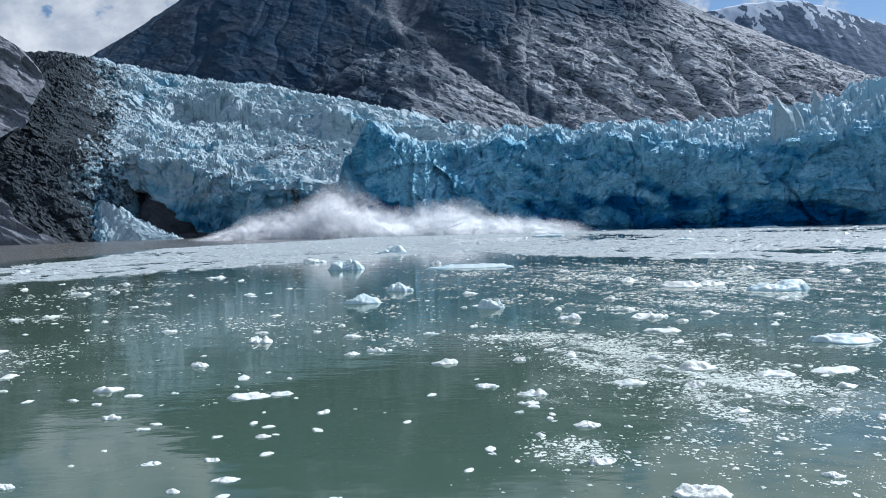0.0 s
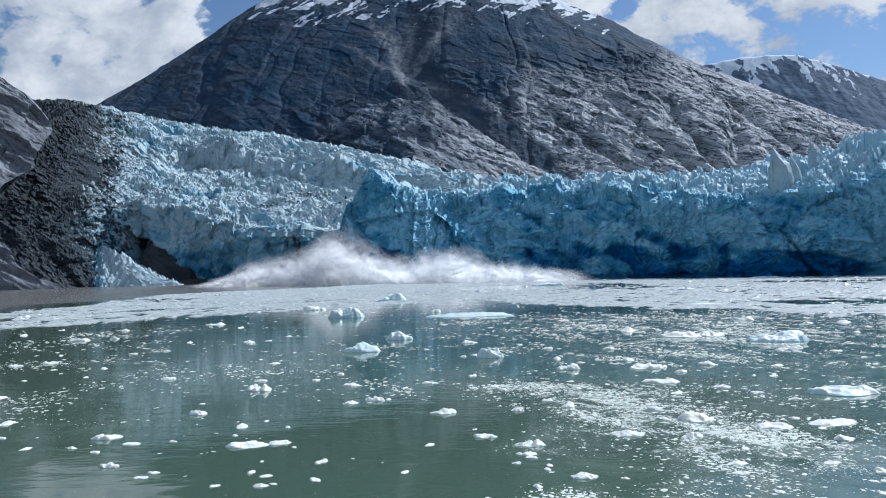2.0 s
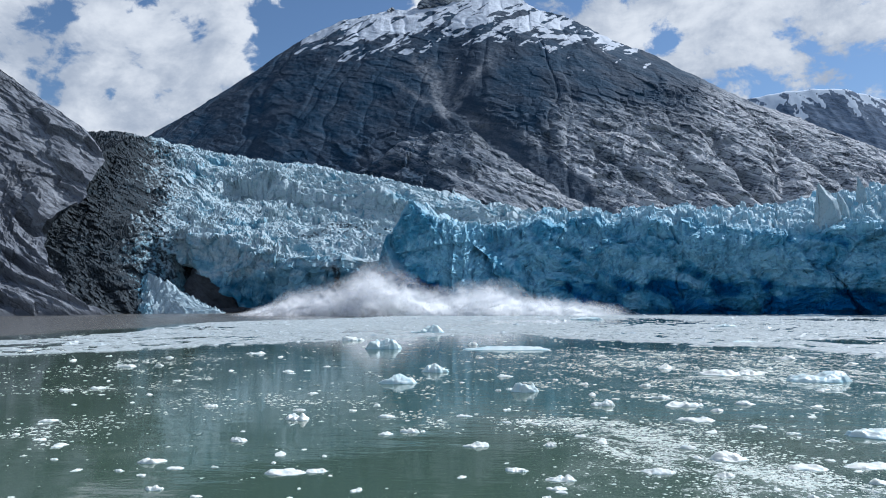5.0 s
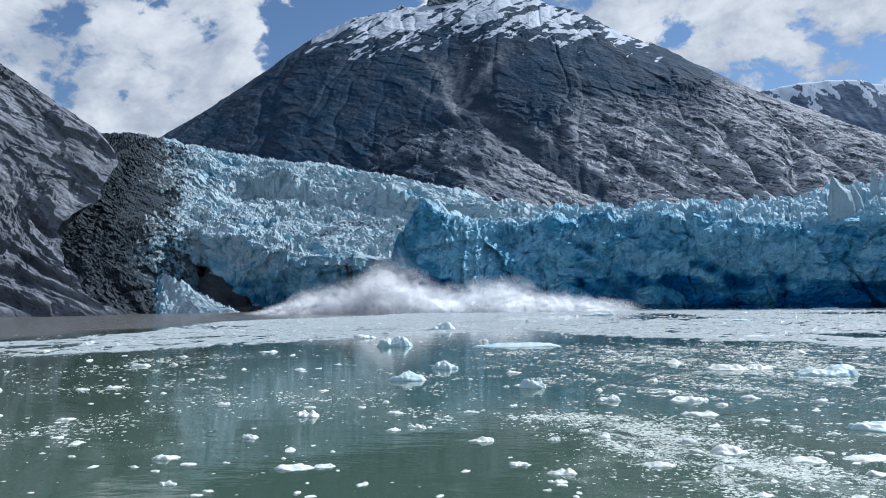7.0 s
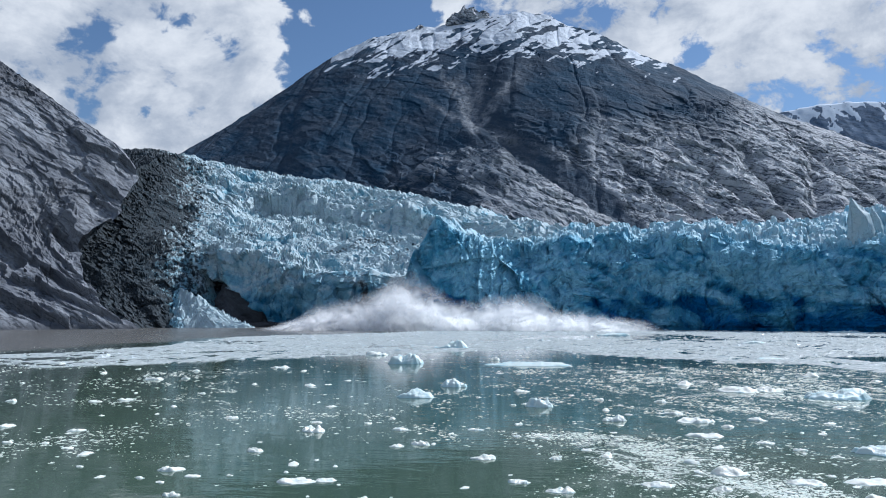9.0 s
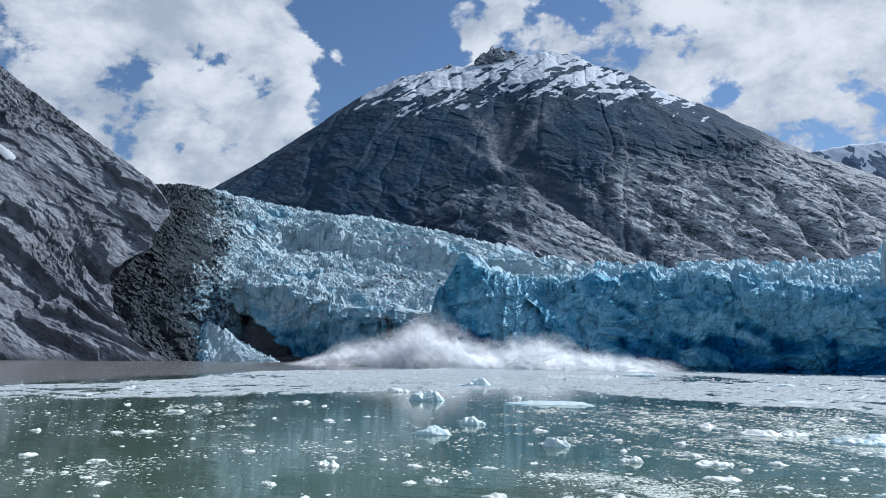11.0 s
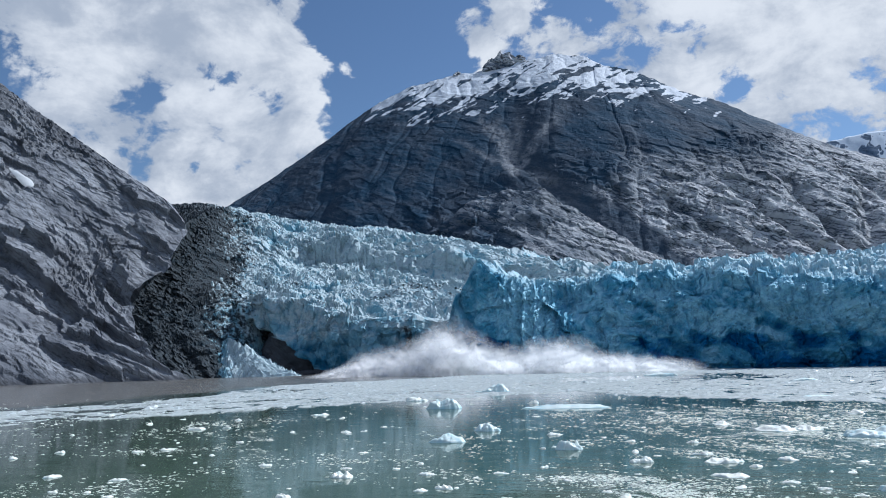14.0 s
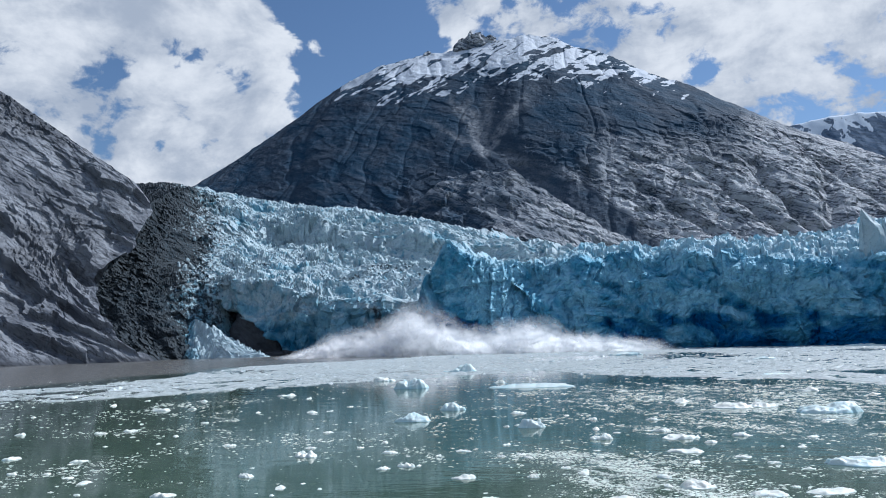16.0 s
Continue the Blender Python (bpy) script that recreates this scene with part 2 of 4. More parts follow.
def make_ice(name, clear, white, deep, gritty=0.25, upright=0.32):
    """Glacier ice: pale crushed skin over dense blue ice, with dark grit colour where its mask says so."""
    w = Mat(name, 0.6)
    w.b.inputs["Specular IOR Level"].default_value = 0.3
    mid, fine = w.noise(0.32, 6, 0.6), w.noise(1.3, 6, 0.65)
    blue = w.math("ADD", w.attr("blue"), w.math("MULTIPLY", w.math("SUBTRACT", w.noise(0.12, 8, 0.62), 0.5), 1.2), True)
    col = w.mix(w.ramp(blue, 0.05, 0.42), white, clear)
    col = w.mix(w.ramp(blue, 0.40, 0.95), col, deep)
    streak = w.noise(1.0, 6, 0.62, w.scaled(0.40, 0.40, upright), 0.5)
    col = w.mix(w.ramp(streak, 0.54, 0.70, 0, 0.45), col, deep)
    col = w.mix(w.ramp(fine, 0.60, 0.72, 0, 0.35), col, tuple(0.6 * c for c in deep))
    grit = w.ramp(w.math("ADD", w.attr("dirt_and_shade"), w.math("MULTIPLY", w.math("SUBTRACT", w.noise(0.28, 8, 0.72), 0.5), 1.3)), 0.40, 0.60)
    stones = w.noise(0.55, 7, 0.75)
    rubble = w.mix(w.ramp(stones, 0.40, 0.55), (0.003, 0.0045, 0.008), (0.013, 0.018, 0.026))
    rubble = w.mix(w.ramp(stones, 0.58, 0.65, 0, 0.6), rubble, (0.12, 0.17, 0.21))
    col = w.mix(w.math("MULTIPLY", grit, 0.94), col, rubble)
    col = w.mix(w.ramp(w.noise(0.9, 7, 0.75), 0.56, 0.66, 0, gritty), col, (0.13, 0.135, 0.14))
    col = w.mix(w.math("MULTIPLY", w.attr("crust"), w.ramp(mid, 0.34, 0.58, 0.3, 0.95)), col, (0.40, 0.525, 0.575))
    n1 = w.bump(mid, 0.5, 0.9)
    n2 = w.bump(fine, 0.5, 0.35, n1)
    return w.done(col, n2, w.ramp(grit, 0, 1, 0.6, 0.9))


def make_slabs():
    """Ice-scoured grey granite with dark joints and ledges."""
    w = Mat("scoured_granite", 0.8)
    w.b.inputs["Specular IOR Level"].default_value = 0.22
    band = w.noise(1.0, 8, 0.62, w.dipped(60, 12, 38), 0.2)
    col = w.mix(w.ramp(band, 0.34, 0.66), (0.110, 0.120, 0.142), (0.262, 0.276, 0.302))
    col = w.mix(w.ramp(w.noise(0.5, 8, 0.75), 0.56, 0.72, 0, 0.45), col, (0.075, 0.078, 0.085))
    wear = w.noise(1.0, 8, 0.68, w.dipped(26, 6, 40))
    col = w.mix(w.ramp(wear, 0.56, 0.70, 0, 0.45), col, (0.09, 0.095, 0.105))
    seam = w.noise(1.0, 5, 0.55, w.dipped(34, 7, 36), 0.4)
    col = w.mix(w.ramp(w.math("ABSOLUTE", w.math("SUBTRACT", seam, 0.5)), 0.0, 0.018, 0.75, 0.0), col, (0.034, 0.037, 0.043))
    seam2 = w.noise(1.0, 5, 0.55, w.dipped(11, 3.2, 44), 0.4)
    col = w.mix(w.ramp(w.math("ABSOLUTE", w.math("SUBTRACT", seam2, 0.47)), 0.0, 0.022, 0.7, 0.0), col, (0.040, 0.043, 0.050))
    col = w.mix(w.attr("dirt_and_shade"), col, (0.034, 0.035, 0.040))
    n1 = w.bump(w.noise(1.0, 8, 0.60, w.dipped(9, 3.0, 38)), 0.75, 1.5)
    n1 = w.bump(seam2, 0.8, 1.6, n1)
    return w.done(col, w.bump(w.noise(1.6, 4, 0.6), 0.4, 0.25, n1))


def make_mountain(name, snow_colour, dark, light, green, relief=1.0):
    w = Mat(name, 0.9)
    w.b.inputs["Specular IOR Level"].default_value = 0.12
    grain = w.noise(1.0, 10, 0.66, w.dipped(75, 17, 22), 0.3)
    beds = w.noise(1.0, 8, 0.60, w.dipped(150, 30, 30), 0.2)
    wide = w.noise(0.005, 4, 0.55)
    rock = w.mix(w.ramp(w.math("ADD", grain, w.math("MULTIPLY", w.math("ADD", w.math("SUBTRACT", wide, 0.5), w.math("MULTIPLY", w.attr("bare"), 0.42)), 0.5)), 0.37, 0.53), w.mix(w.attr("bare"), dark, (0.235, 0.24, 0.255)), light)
    joint = w.math("MINIMUM", w.ramp(w.math("ABSOLUTE", w.math("SUBTRACT", beds, 0.5)), 0.0, 0.030), w.ramp(w.math("ABSOLUTE", w.math("SUBTRACT", grain, 0.47)), 0.0, 0.022))
    rock = w.mix(joint, tuple(0.5 * c for c in dark), rock)
    fine = w.noise(0.09, 8, 0.72)
    rock = w.mix(w.ramp(fine, 0.52, 0.68, 0, 0.24), rock, tuple(0.35 * c for c in dark))
    cover = w.mix(w.ramp(w.noise(0.006, 6), 0.4, 0.6), green, tuple(0.7 * c for c in dark))
    rock = w.mix(w.math("MULTIPLY", w.attr("moss_and_shade"), w.ramp(w.noise(1.0, 9, 0.7, w.dipped(90, 30, 25)), 0.36, 0.62, 0.88, 1.0)), rock, cover)
    band = w.ramp(w.noise(1.0, 7, 0.62, w.dipped(330, 70, 24)), 0.53, 0.61, 0, 0.55)
    rock = w.mix(w.math("MULTIPLY", band, w.ramp(w.attr("bare"), 0, 1, 1.0, 0.75)), rock, cover)
    rock = w.mix(w.math("MULTIPLY", w.attr("talus"), w.ramp(fine, 0.36, 0.56, 0.12, 0.6)), rock, tuple(0.75 * c for c in light))
    rim = w.ramp(w.math("ADD", w.attr("snow"), w.math("MULTIPLY", w.math("SUBTRACT", fine, 0.5), 0.5)), 0.46, 0.54)
    col = w.mix(rim, rock, snow_colour)
    n1 = w.bump(w.noise(0.16, 7, 0.68), 0.4 * relief, 2.5)
    n2 = w.bump(w.math("MULTIPLY", w.math("ADD", grain, w.math("MULTIPLY", joint, 0.12)), w.ramp(w.attr("moss_and_shade"), 0, 1, 1.0, 0.45)), 0.7 * relief, 5.0, n1)
    return w.done(col, n2)


def make_floe():
    w = Mat("floating_ice", 0.38)
    wet = w.noise(2.0, 5, 0.6)
    own = w.t.nodes.new("ShaderNodeObjectInfo").outputs["Random"]
    col = w.mix(w.ramp(wet, 0.42, 0.68), (0.92, 0.91, 0.82), (0.84, 0.87, 0.80))
    col = w.mix(w.attr("blue"), col, w.mix(own, (0.34, 0.64, 0.74), (0.50, 0.74, 0.80)))
    n1 = w.bump(w.noise(3.5, 6, 0.65), 0.7, 0.12)
    return w.done(col, n1)


def make_brash(name="brash", low=(0.55, 0.64, 0.58), high=(0.86, 0.88, 0.78)):
    w = Mat(name, 0.4)
    n = w.t.nodes.new("ShaderNodeNewGeometry").outputs["Random Per Island"]
    col = w.mix(n, low, high)
    return w.done(col, w.bump(w.noise(6.0, 4, 0.6), 0.5, 0.05))


def make_slush():
    w = Mat("packed_brash", 0.5)
    col = w.mix(w.ramp(w.noise(0.9, 5, 0.7), 0.36, 0.62), (0.27, 0.31, 0.31), (0.52, 0.56, 0.55))
    return w.done(col, w.bump(w.noise(1.6, 5, 0.7), 0.7, 0.2))


def make_spray():
    w = Mat("white_spray", 0.95)
    t = w.t
    glow = t.nodes.new("ShaderNodeBsdfTranslucent")
    glow.inputs[0].default_value = (0.95, 0.95, 0.96, 1)
    both, veil, clear = t.nodes.new("ShaderNodeMixShader"), t.nodes.new("ShaderNodeMixShader"), t.nodes.new("ShaderNodeBsdfTransparent")
    both.inputs[0].default_value = 0.62
    t.links.new(w.b.outputs[0], both.inputs[1]), t.links.new(glow.outputs[0], both.inputs[2])
    t.links.new(w.math("MULTIPLY", w.attr("thick"), w.ramp(w.noise(0.16, 6, 0.6), 0.28, 0.60, 0.42, 1.0)), veil.inputs[0])
    t.links.new(clear.outputs[0], veil.inputs[1]), t.links.new(both.outputs[0], veil.inputs[2])
    t.links.new(veil.outputs[0], t.nodes["Material Output"].inputs[0])
    return w.done((0.93, 0.94, 0.95))


WATER = make_water()
CLIFF_ICE = make_ice("blue_cliff_ice", (0.092, 0.325, 0.472), (0.285, 0.53, 0.655), (0.002, 0.112, 0.285), 0.12, 0.11)
FIELD_ICE = make_ice("crevassed_ice", (0.195, 0.375, 0.462), (0.425, 0.52, 0.555), (0.020, 0.145, 0.25), 0.65, 0.22)
SLABS = make_slabs()
# rock and growth colours lean navy: distance haze is put into the paint
HAZED_ROCK = make_mountain("hazed_mountain_rock", (0.60, 0.64, 0.70), (0.042, 0.072, 0.115), (0.48, 0.495, 0.52), (0.014, 0.045, 0.084))
# paler and bluer still, the thicker haze of the far range painted in
HAZED_FAR_ROCK = make_mountain("hazed_far_rock", (0.60, 0.67, 0.76), (0.080, 0.130, 0.21), (0.13, 0.18, 0.26), (0.08, 0.12, 0.18), 0.3)
FLOE = make_floe()
BRASH = make_brash()
SLUSH = make_slush()
BLOCKS = make_brash("belt_blocks", (0.42, 0.50, 0.52), (0.70, 0.74, 0.74))
SPRAY = make_spray()

# ---- water ----


def patches(x, y):
    """How thickly small ice lies on the open water."""
    p = 0.11 + 0.13 * step(y, 32, 62) + 0.6 * step(fbm(x / 16, y / 26, 3, 421), -0.05, 0.5) + 0.25 * step(x - 0.12 * y, -12, 10)
    for cx, cy, ax, ay, amount in ((8, 45, 4.5, 5, 1.5), (9.5, 37, 4, 4, 1.3), (4.5, 51, 4, 1.3, 1.2), (3.2, 34.6, 1.6, 1.8, 1.2), (-36, 67, 6, 2.5, 0.7), (-19, 41, 5, 2, 0.5),
                                   (-6, 51, 4.5, 3, 0.7), (-3, 32, 3, 0.8, 0.7), (4, 27, 2, 1.4, 0.9), (17, 66, 9, 6, 0.8), (-15, 62, 7, 7, 0.6), (14, 33, 5, 4, 0.8),
                                   (26, 78, 12, 5, 1.0), (24, 100, 14, 18, 1.2), (42, 108, 20, 20, 1.2), (12, 120, 10, 14, 0.8), (2, 90, 14, 14, 0.5), (-1.5, 37.5, 4.5, 5.5, -0.9), (-4, 28, 5, 4, -0.7), (-14, 26, 6, 4, -0.5), (-32, 52, 6, 7, -0.4)):
        p = p + amount * np.exp(-((x - cx) / ax) ** 2 - ((y - cy) / ay) ** 2)
    return np.clip(p, 0.0, 2.2)


wx = np.concatenate(([-4500, -2000, -1000], np.linspace(-600, -90, 52), np.linspace(-85, 85, 171), np.linspace(90, 600, 52), [1000, 2000, 4500]))
wy = np.concatenate(([-4500, -2000, -600, -200], np.linspace(-100, 10, 12), np.linspace(11, 140, 130), np.linspace(145, 620, 96), [1200, 2500, 4900]))
gx, gy = np.meshgrid(wx, wy)
# grey outwash lies off the rock shore and the foot of the left ice front
off_shore = along(gy, (60, -175), (142, -122), (165, -108), (290, -128), (380, -78), (470, -60), (600, -40))
silt = step(off_shore - gx + 14 * fbm(gx / 40, gy / 40, 3, 5), -6, 14) * step(gy, 90, 150)
tagged(sheet("water", gx, gy, 0 * gx, WATER, attrs={"silt": silt, "slush": np.clip(patches(gx, gy), 0, 1.6) * (1 - step(gy, 110, 135)) * step(gy, 8, 14)}), "green silty fjord water, calm, with grey outwash by the shore", "water", kind="structure")

# ---- main mountain ----
mountain = tagged(new("mountain"), "dark grey rocky mountain with snow patches below its summit", "mountain")
mx = np.concatenate((np.arange(-2500, -1500, 20.0), np.arange(-1500, 1700, 4.6), np.arange(1700, 2760, 20.0)))
my = np.concatenate((np.linspace(1480, 3000, 380), np.linspace(3012, 3700, 26)))
X, Y = np.meshgrid(mx, my)
ridge = along(X, (-2600, 250), (-1900, 560), (-1474, 754), (-1248, 886), (-1091, 981), (-948, 1077), (-831, 1142), (-678, 1208), (-501, 1236), (-300, 1252),
              (-62, 1292), (55, 1264), (146, 1223), (324, 1147), (474, 1062), (621, 997), (784, 911), (940, 821), (1303, 668), (1611, 534), (2000, 400), (2700, 230))
q = (3000 - Y) / 1200
warp = fbm(X / 300, Y / 300, 3, 11) * 90
face = ridge * (1 - q) * (1 + 0.10 * np.sin(np.pi * np.clip(q, 0, 1)))
Z = np.where(Y <= 3000, face, ridge - 0.75 * (Y - 3000))
Z = Z + (9 * fbm(X / 70, Y / 70, 3, 12) + 5 * fbm(X / 18, Y / 18, 2, 13)) * np.exp(-(q / 0.05) ** 2)
near = step(q, 0.0, 0.10)
gully = along(Y, (1900, 180), (2000, 130), (2150, 22), (2300, -70), (2420, -194), (2560, -215), (2750, -205))
# gullies that run down the face, with a broad one below the summit
Z = Z - near * 9 * (1 - np.abs(vnoise((X + warp) / 60, Y / 500, 21))) ** 3
Z = Z - step(q, 0.12, 0.45) * 30 * np.exp(-((X - gully + 0.2 * warp) / (60 + 60 * np.clip(0.55 - q, 0, 1))) ** 2)
Z = Z + near * (9 * ridged((X + 1.6 * warp + 0.5 * Y) / 240, (Y + warp) / 260, 2, 31) - 6)
# the lower knoll in front
knoll = along(X, (-900, 60), (-420, 330), (-256, 440), (-86, 447), (22, 376), (190, 262), (330, 150)) - 0.95 * np.maximum(1900 - Y, 0) - 0.9 * np.maximum(Y - 1900, 0) + 18 * fbm(X / 110, Y / 110, 3, 41)
on_knoll = step(knoll - Z, -12, 12)
Z = np.maximum(Z, knoll)
# scoured ledges and slabs dipping to the right
bare = step(620 - Z - 0.25 * -X + 120 * fbm(X / 200, Y / 200, 2, 55), -150, 150)
block = cells(X / 120 + 0.4 * fbm(X / 90, Z / 90, 2, 58), Z / 70, 59)[2]
tilt = Z + 0.45 * X
saw1 = (tilt / 40 + block + 1.6 * fbm(X / 150, Z / 110, 4, 51)) % 1.0
saw2 = (tilt / 17 + 2 * block + 2.4 * fbm(X / 90, Z / 70, 4, 52)) % 1.0
saw3 = ((Z - 0.9 * X) / 60 + 1.5 * fbm(X / 130, Z / 130, 2, 53)) % 1.0
part1 = step(fbm(X / 90, Z / 60, 4, 56), -0.1, 0.4)
part2 = step(fbm(X / 50, Z / 34, 4, 57), -0.1, 0.35)
ledge = (0.08 + 0.92 * bare) * (10 * np.minimum(1 - saw1, 6 * saw1) * part1 + 5 * np.minimum(1 - saw2, 5 * saw2) * part2) + 5 * np.minimum(1 - saw3, 4 * saw3) * bare * (1 - part1)
bx_, bz_ = 0.91 * X - 0.42 * Z + 0.25 * warp, 0.42 * X + 0.91 * Z
slab1, slab2 = cells(bx_ / 95 + 0.25 * fbm(X / 60, Z / 60, 2, 67), bz_ / 34, 66), cells(bx_ / 36, bz_ / 14 + 0.3 * fbm(X / 40, Z / 40, 2, 68), 69)
plain = np.clip(1 - bare - 0.3 * step(X, -400, 0) * step(560 - Z, 0, 120), 0, 1)
crest_z = along(X * 1900 / Y, (-256, 440), (-86, 447), (22, 376), (190, 262), (330, 150))
above = Z - crest_z * Y / 1900
wide_ = along(X, (-140, -20), (0, 40), (120, 80), (210, 60), (320, 0))
lee = (Y > 1960) * step(above, -90, -60) * (1 - step(above - wide_ + 25 * fbm(X / 60, Z / 60, 3, 84), 0, 40)) * step(X, -150, -60) * (1 - step(X, 280, 360))
ledge = (1 - 0.85 * lee) * step(q, 0.03, 0.25) * (ledge + (1 - 0.78 * plain) * (12 * slab1[3] + 7 * (slab1[2] - 0.5) - 3 * step(0.1 - slab1[1], 0, 0.1) + 2.6 * slab2[3] + 1.6 * (slab2[2] - 0.5))) + near * (1.2 + 1.6 * bare) * fbm(X / 14, Z / 12, 2, 62)
Y = Y - 0.7 * ledge
Z = Z + 0.7 * ledge + 1.5 * fbm(X / 20, Y / 30, 3, 63)
for x0, run, deep in ((560, 0.75, 24), (705, 0.35, 30), (850, -0.5, 26), (1010, 0.6, 26), (330, 0.9, 16)):
    cleft = np.exp(-((X - x0 - run * (420 - Z) - 22 * fbm(X / 40, Z / 40, 3, x0)) / (13 + 0.02 * x0)) ** 2) * step(620 - Z, 0, 160) * bare
    Z = Z - deep * cleft
    Y = Y + deep * cleft
scree = 0.9 * np.exp(-((X - gully) / 26) ** 2) * step(640 - Z, 0, 60)
for top_x, top_z in ((-385, 784), (-333, 921), (-262, 860), (-194, 888), (-110, 800), (-30, 905)):
    arm = -194 + (top_x + 194) * (Z - 615) / (top_z - 615)
    scree = scree + np.exp(-((X - arm + 16 * fbm(X / 50, Z / 50, 3, top_z)) / (11 + 0.04 * (Z - 600))) ** 2) * step(Z, 590, 640) * step(top_z + 60 - Z, 0, 160) * (0.8 + 1.2 * fbm(X / 22, Z / 22, 3, 85))
scree = np.clip(scree, 0, 1) * (1 - lee) + 0.10 * lee
low = ridge - Z
deep_ = along(X, (-900, 30), (-700, 110), (-500, 180), (-300, 185), (-60, 195), (150, 150), (350, 90), (480, 60), (640, 15))
sl, sc = 0.71 * (X + Z), 0.71 * (X - Z)
pot = 0.40 - 0.38 * low / deep_ + 0.95 * fbm(sc / 26, sl / 100, 5, 71, 0.6) + 0.60 * fbm(X / 60, Z / 26, 5, 75, 0.6) - 0.4 * step(X, -80, 20) * np.exp(-np.clip(low, 0, 999) / 22)
snow = np.clip(0.5 + 1.6 * pot, 0, 1) * step(X, -900, -820) * (1 - step(X, 520, 660)) * (low < 330)
snow = np.maximum(snow, step(fbm((X + Z) / 50, (X - Z) / 22, 3, 79) + 0.2 * step(Z, 560, 800) - 0.92, 0, 0.04) * step(Z, 520, 600) * step(560 - np.abs(X + 50), 0, 100))
# growth on the upper face; the dark left and top also stand in for shade
moss_and_shade = np.clip(0.88 * step(-40 - X, 0, 200) + step(Z + 160 * fbm(X / 200, Y / 200, 3, 82) + 0.25 * -X, 400, 650) * 1.05 * step(1250 - X, 0, 700), 0, 1)
# the knoll's lit end and the shadowed valley behind it are painted in
moss_and_shade = moss_and_shade + on_knoll * (np.clip(0.62 - 0.45 * step(X, -140, 120) + 0.5 * fbm(X / 90, Z / 50, 3, 83), 0, 1) - moss_and_shade)
moss_and_shade = np.maximum(moss_and_shade, lee)
sheet("mountain_face", X, Y, Z, HAZED_ROCK, mountain, smooth=False, attrs={"snow": snow, "moss_and_shade": moss_and_shade, "talus": scree, "bare": np.maximum(bare * step(X, -150, 350), on_knoll * step(X, -240, -20))})


def crag(name, x, y, z, w, d, h, seed, material, parent, label=""):
    """A jagged block of rock or ice: a spiked lump."""
    a, b = np.meshgrid(np.linspace(0, 2 * np.pi, 25)[:-1], np.linspace(0, 1, 12))
    r = (1 - b ** 2.2) ** 0.5 * (1 + 0.35 * fbm(3 * np.cos(a) + seed, 3 * np.sin(a) + 3 * b, 3, seed))
    r = r * (0.8 + 0.4 * (cells(2 * a + seed, 3 * b, seed)[2]))
    top = 1 + 0.35 * vnoise(2.2 * np.cos(a) + seed, 2.2 * np.sin(a), seed + 5)
    px, py, pz = w / 2 * r * np.cos(a), d / 2 * r * np.sin(a), h * b * top
    i = np.arange(a.size).reshape(a.shape)
    i2 = np.roll(i, -1, 1)
    quads = np.stack((i[:-1], i2[:-1], i2[1:], i[1:]), -1).reshape(-1, 4)
    zero = np.zeros(a.size)
    me = mesh_of(name, np.stack((px, py, pz), -1).reshape(-1, 3), quads, False, {"blue": zero + 0.1, "dirt_and_shade": zero + 0.25, "snow": zero, "moss_and_shade": zero})
    me.materials.append(material)
    ob = new(name, me)
    ob.location, ob.parent = (x, y, z), parent
    if label:
        ob["label"] = label
    return ob


for cx, cw, ch, cs in ((-330, 80, 52, 3), (-285, 70, 70, 8), (-245, 90, 62, 14), (-205, 60, 45, 19), (-480, 34, 24, 23)):
    crag("summit_crag", cx, 3010, along(cx, (-501, 1225), (-300, 1240), (-62, 1265)), cw, 60, ch, cs, HAZED_ROCK, mountain, "bare dark summit crag")

# ---- far snowy mountain ----
far = tagged(new("distant_mountain"), "hazy blue distant mountain with snow on its upper slopes", "mountain")
X, Y = np.meshgrid(np.arange(1000, 3000, 8.0), np.linspace(3500, 4880, 130))
ridge = along(X, (900, 900), (1390, 1166), (1553, 1200), (1760, 1216), (1939, 1207), (2192, 1124), (2406, 1051), (2800, 900), (3300, 700))
q = (4300 - Y) / 800
Z = np.where(Y < 4300, ridge * (1 - 0.85 * q), ridge - 0.6 * (Y - 4300))
Z = Z + step(q, 0.0, 0.15) * (16 * ridged(X / 260, Y / 300, 4, 91) - 6 + 8 * fbm(X / 60, Y / 60, 3, 92)) + 5 * fbm(X / 50, Y / 50, 2, 93)
snow = step(Z + 210 * fbm(X / 60, Y / 60, 4, 95) + 300 * fbm((X + 0.6 * Y) / 26, Y / 40, 4, 96, 0.65) - 1050, 0, 160)
sheet("mountain_face", X, Y, Z, HAZED_FAR_ROCK, far, attrs={"snow": snow, "moss_and_shade": 0 * snow})

# ---- scoured rock slope beside the glacier ----
u = np.concatenate((np.linspace(0, 0.3, 40)[:-1], np.linspace(0.3, 0.6, 300)[:-1], np.linspace(0.6, 1, 380)))[None, :]
v = np.concatenate((np.linspace(0, 0.8, 400), np.linspace(0.8, 1, 12)[1:]))[:, None]
# shore line, and the crest above it
sx = along(u, (0, -760), (0.3, -520), (0.55, -400), (0.66, -379), (0.84, -322), (0.93, -298), (1, -280))
sy = along(u, (0, 120), (0.3, 300), (0.55, 400), (0.66, 420), (0.84, 470), (0.93, 487), (1, 500))
rx = along(u, (0, -1050), (0.3, -760), (0.55, -600), (0.66, -530), (0.84, -436), (0.93, -398), (1, -368))
ry = along(u, (0, 420), (0.3, 520), (0.55, 570), (0.66, 585), (0.84, 596), (0.93, 594), (1, 590))
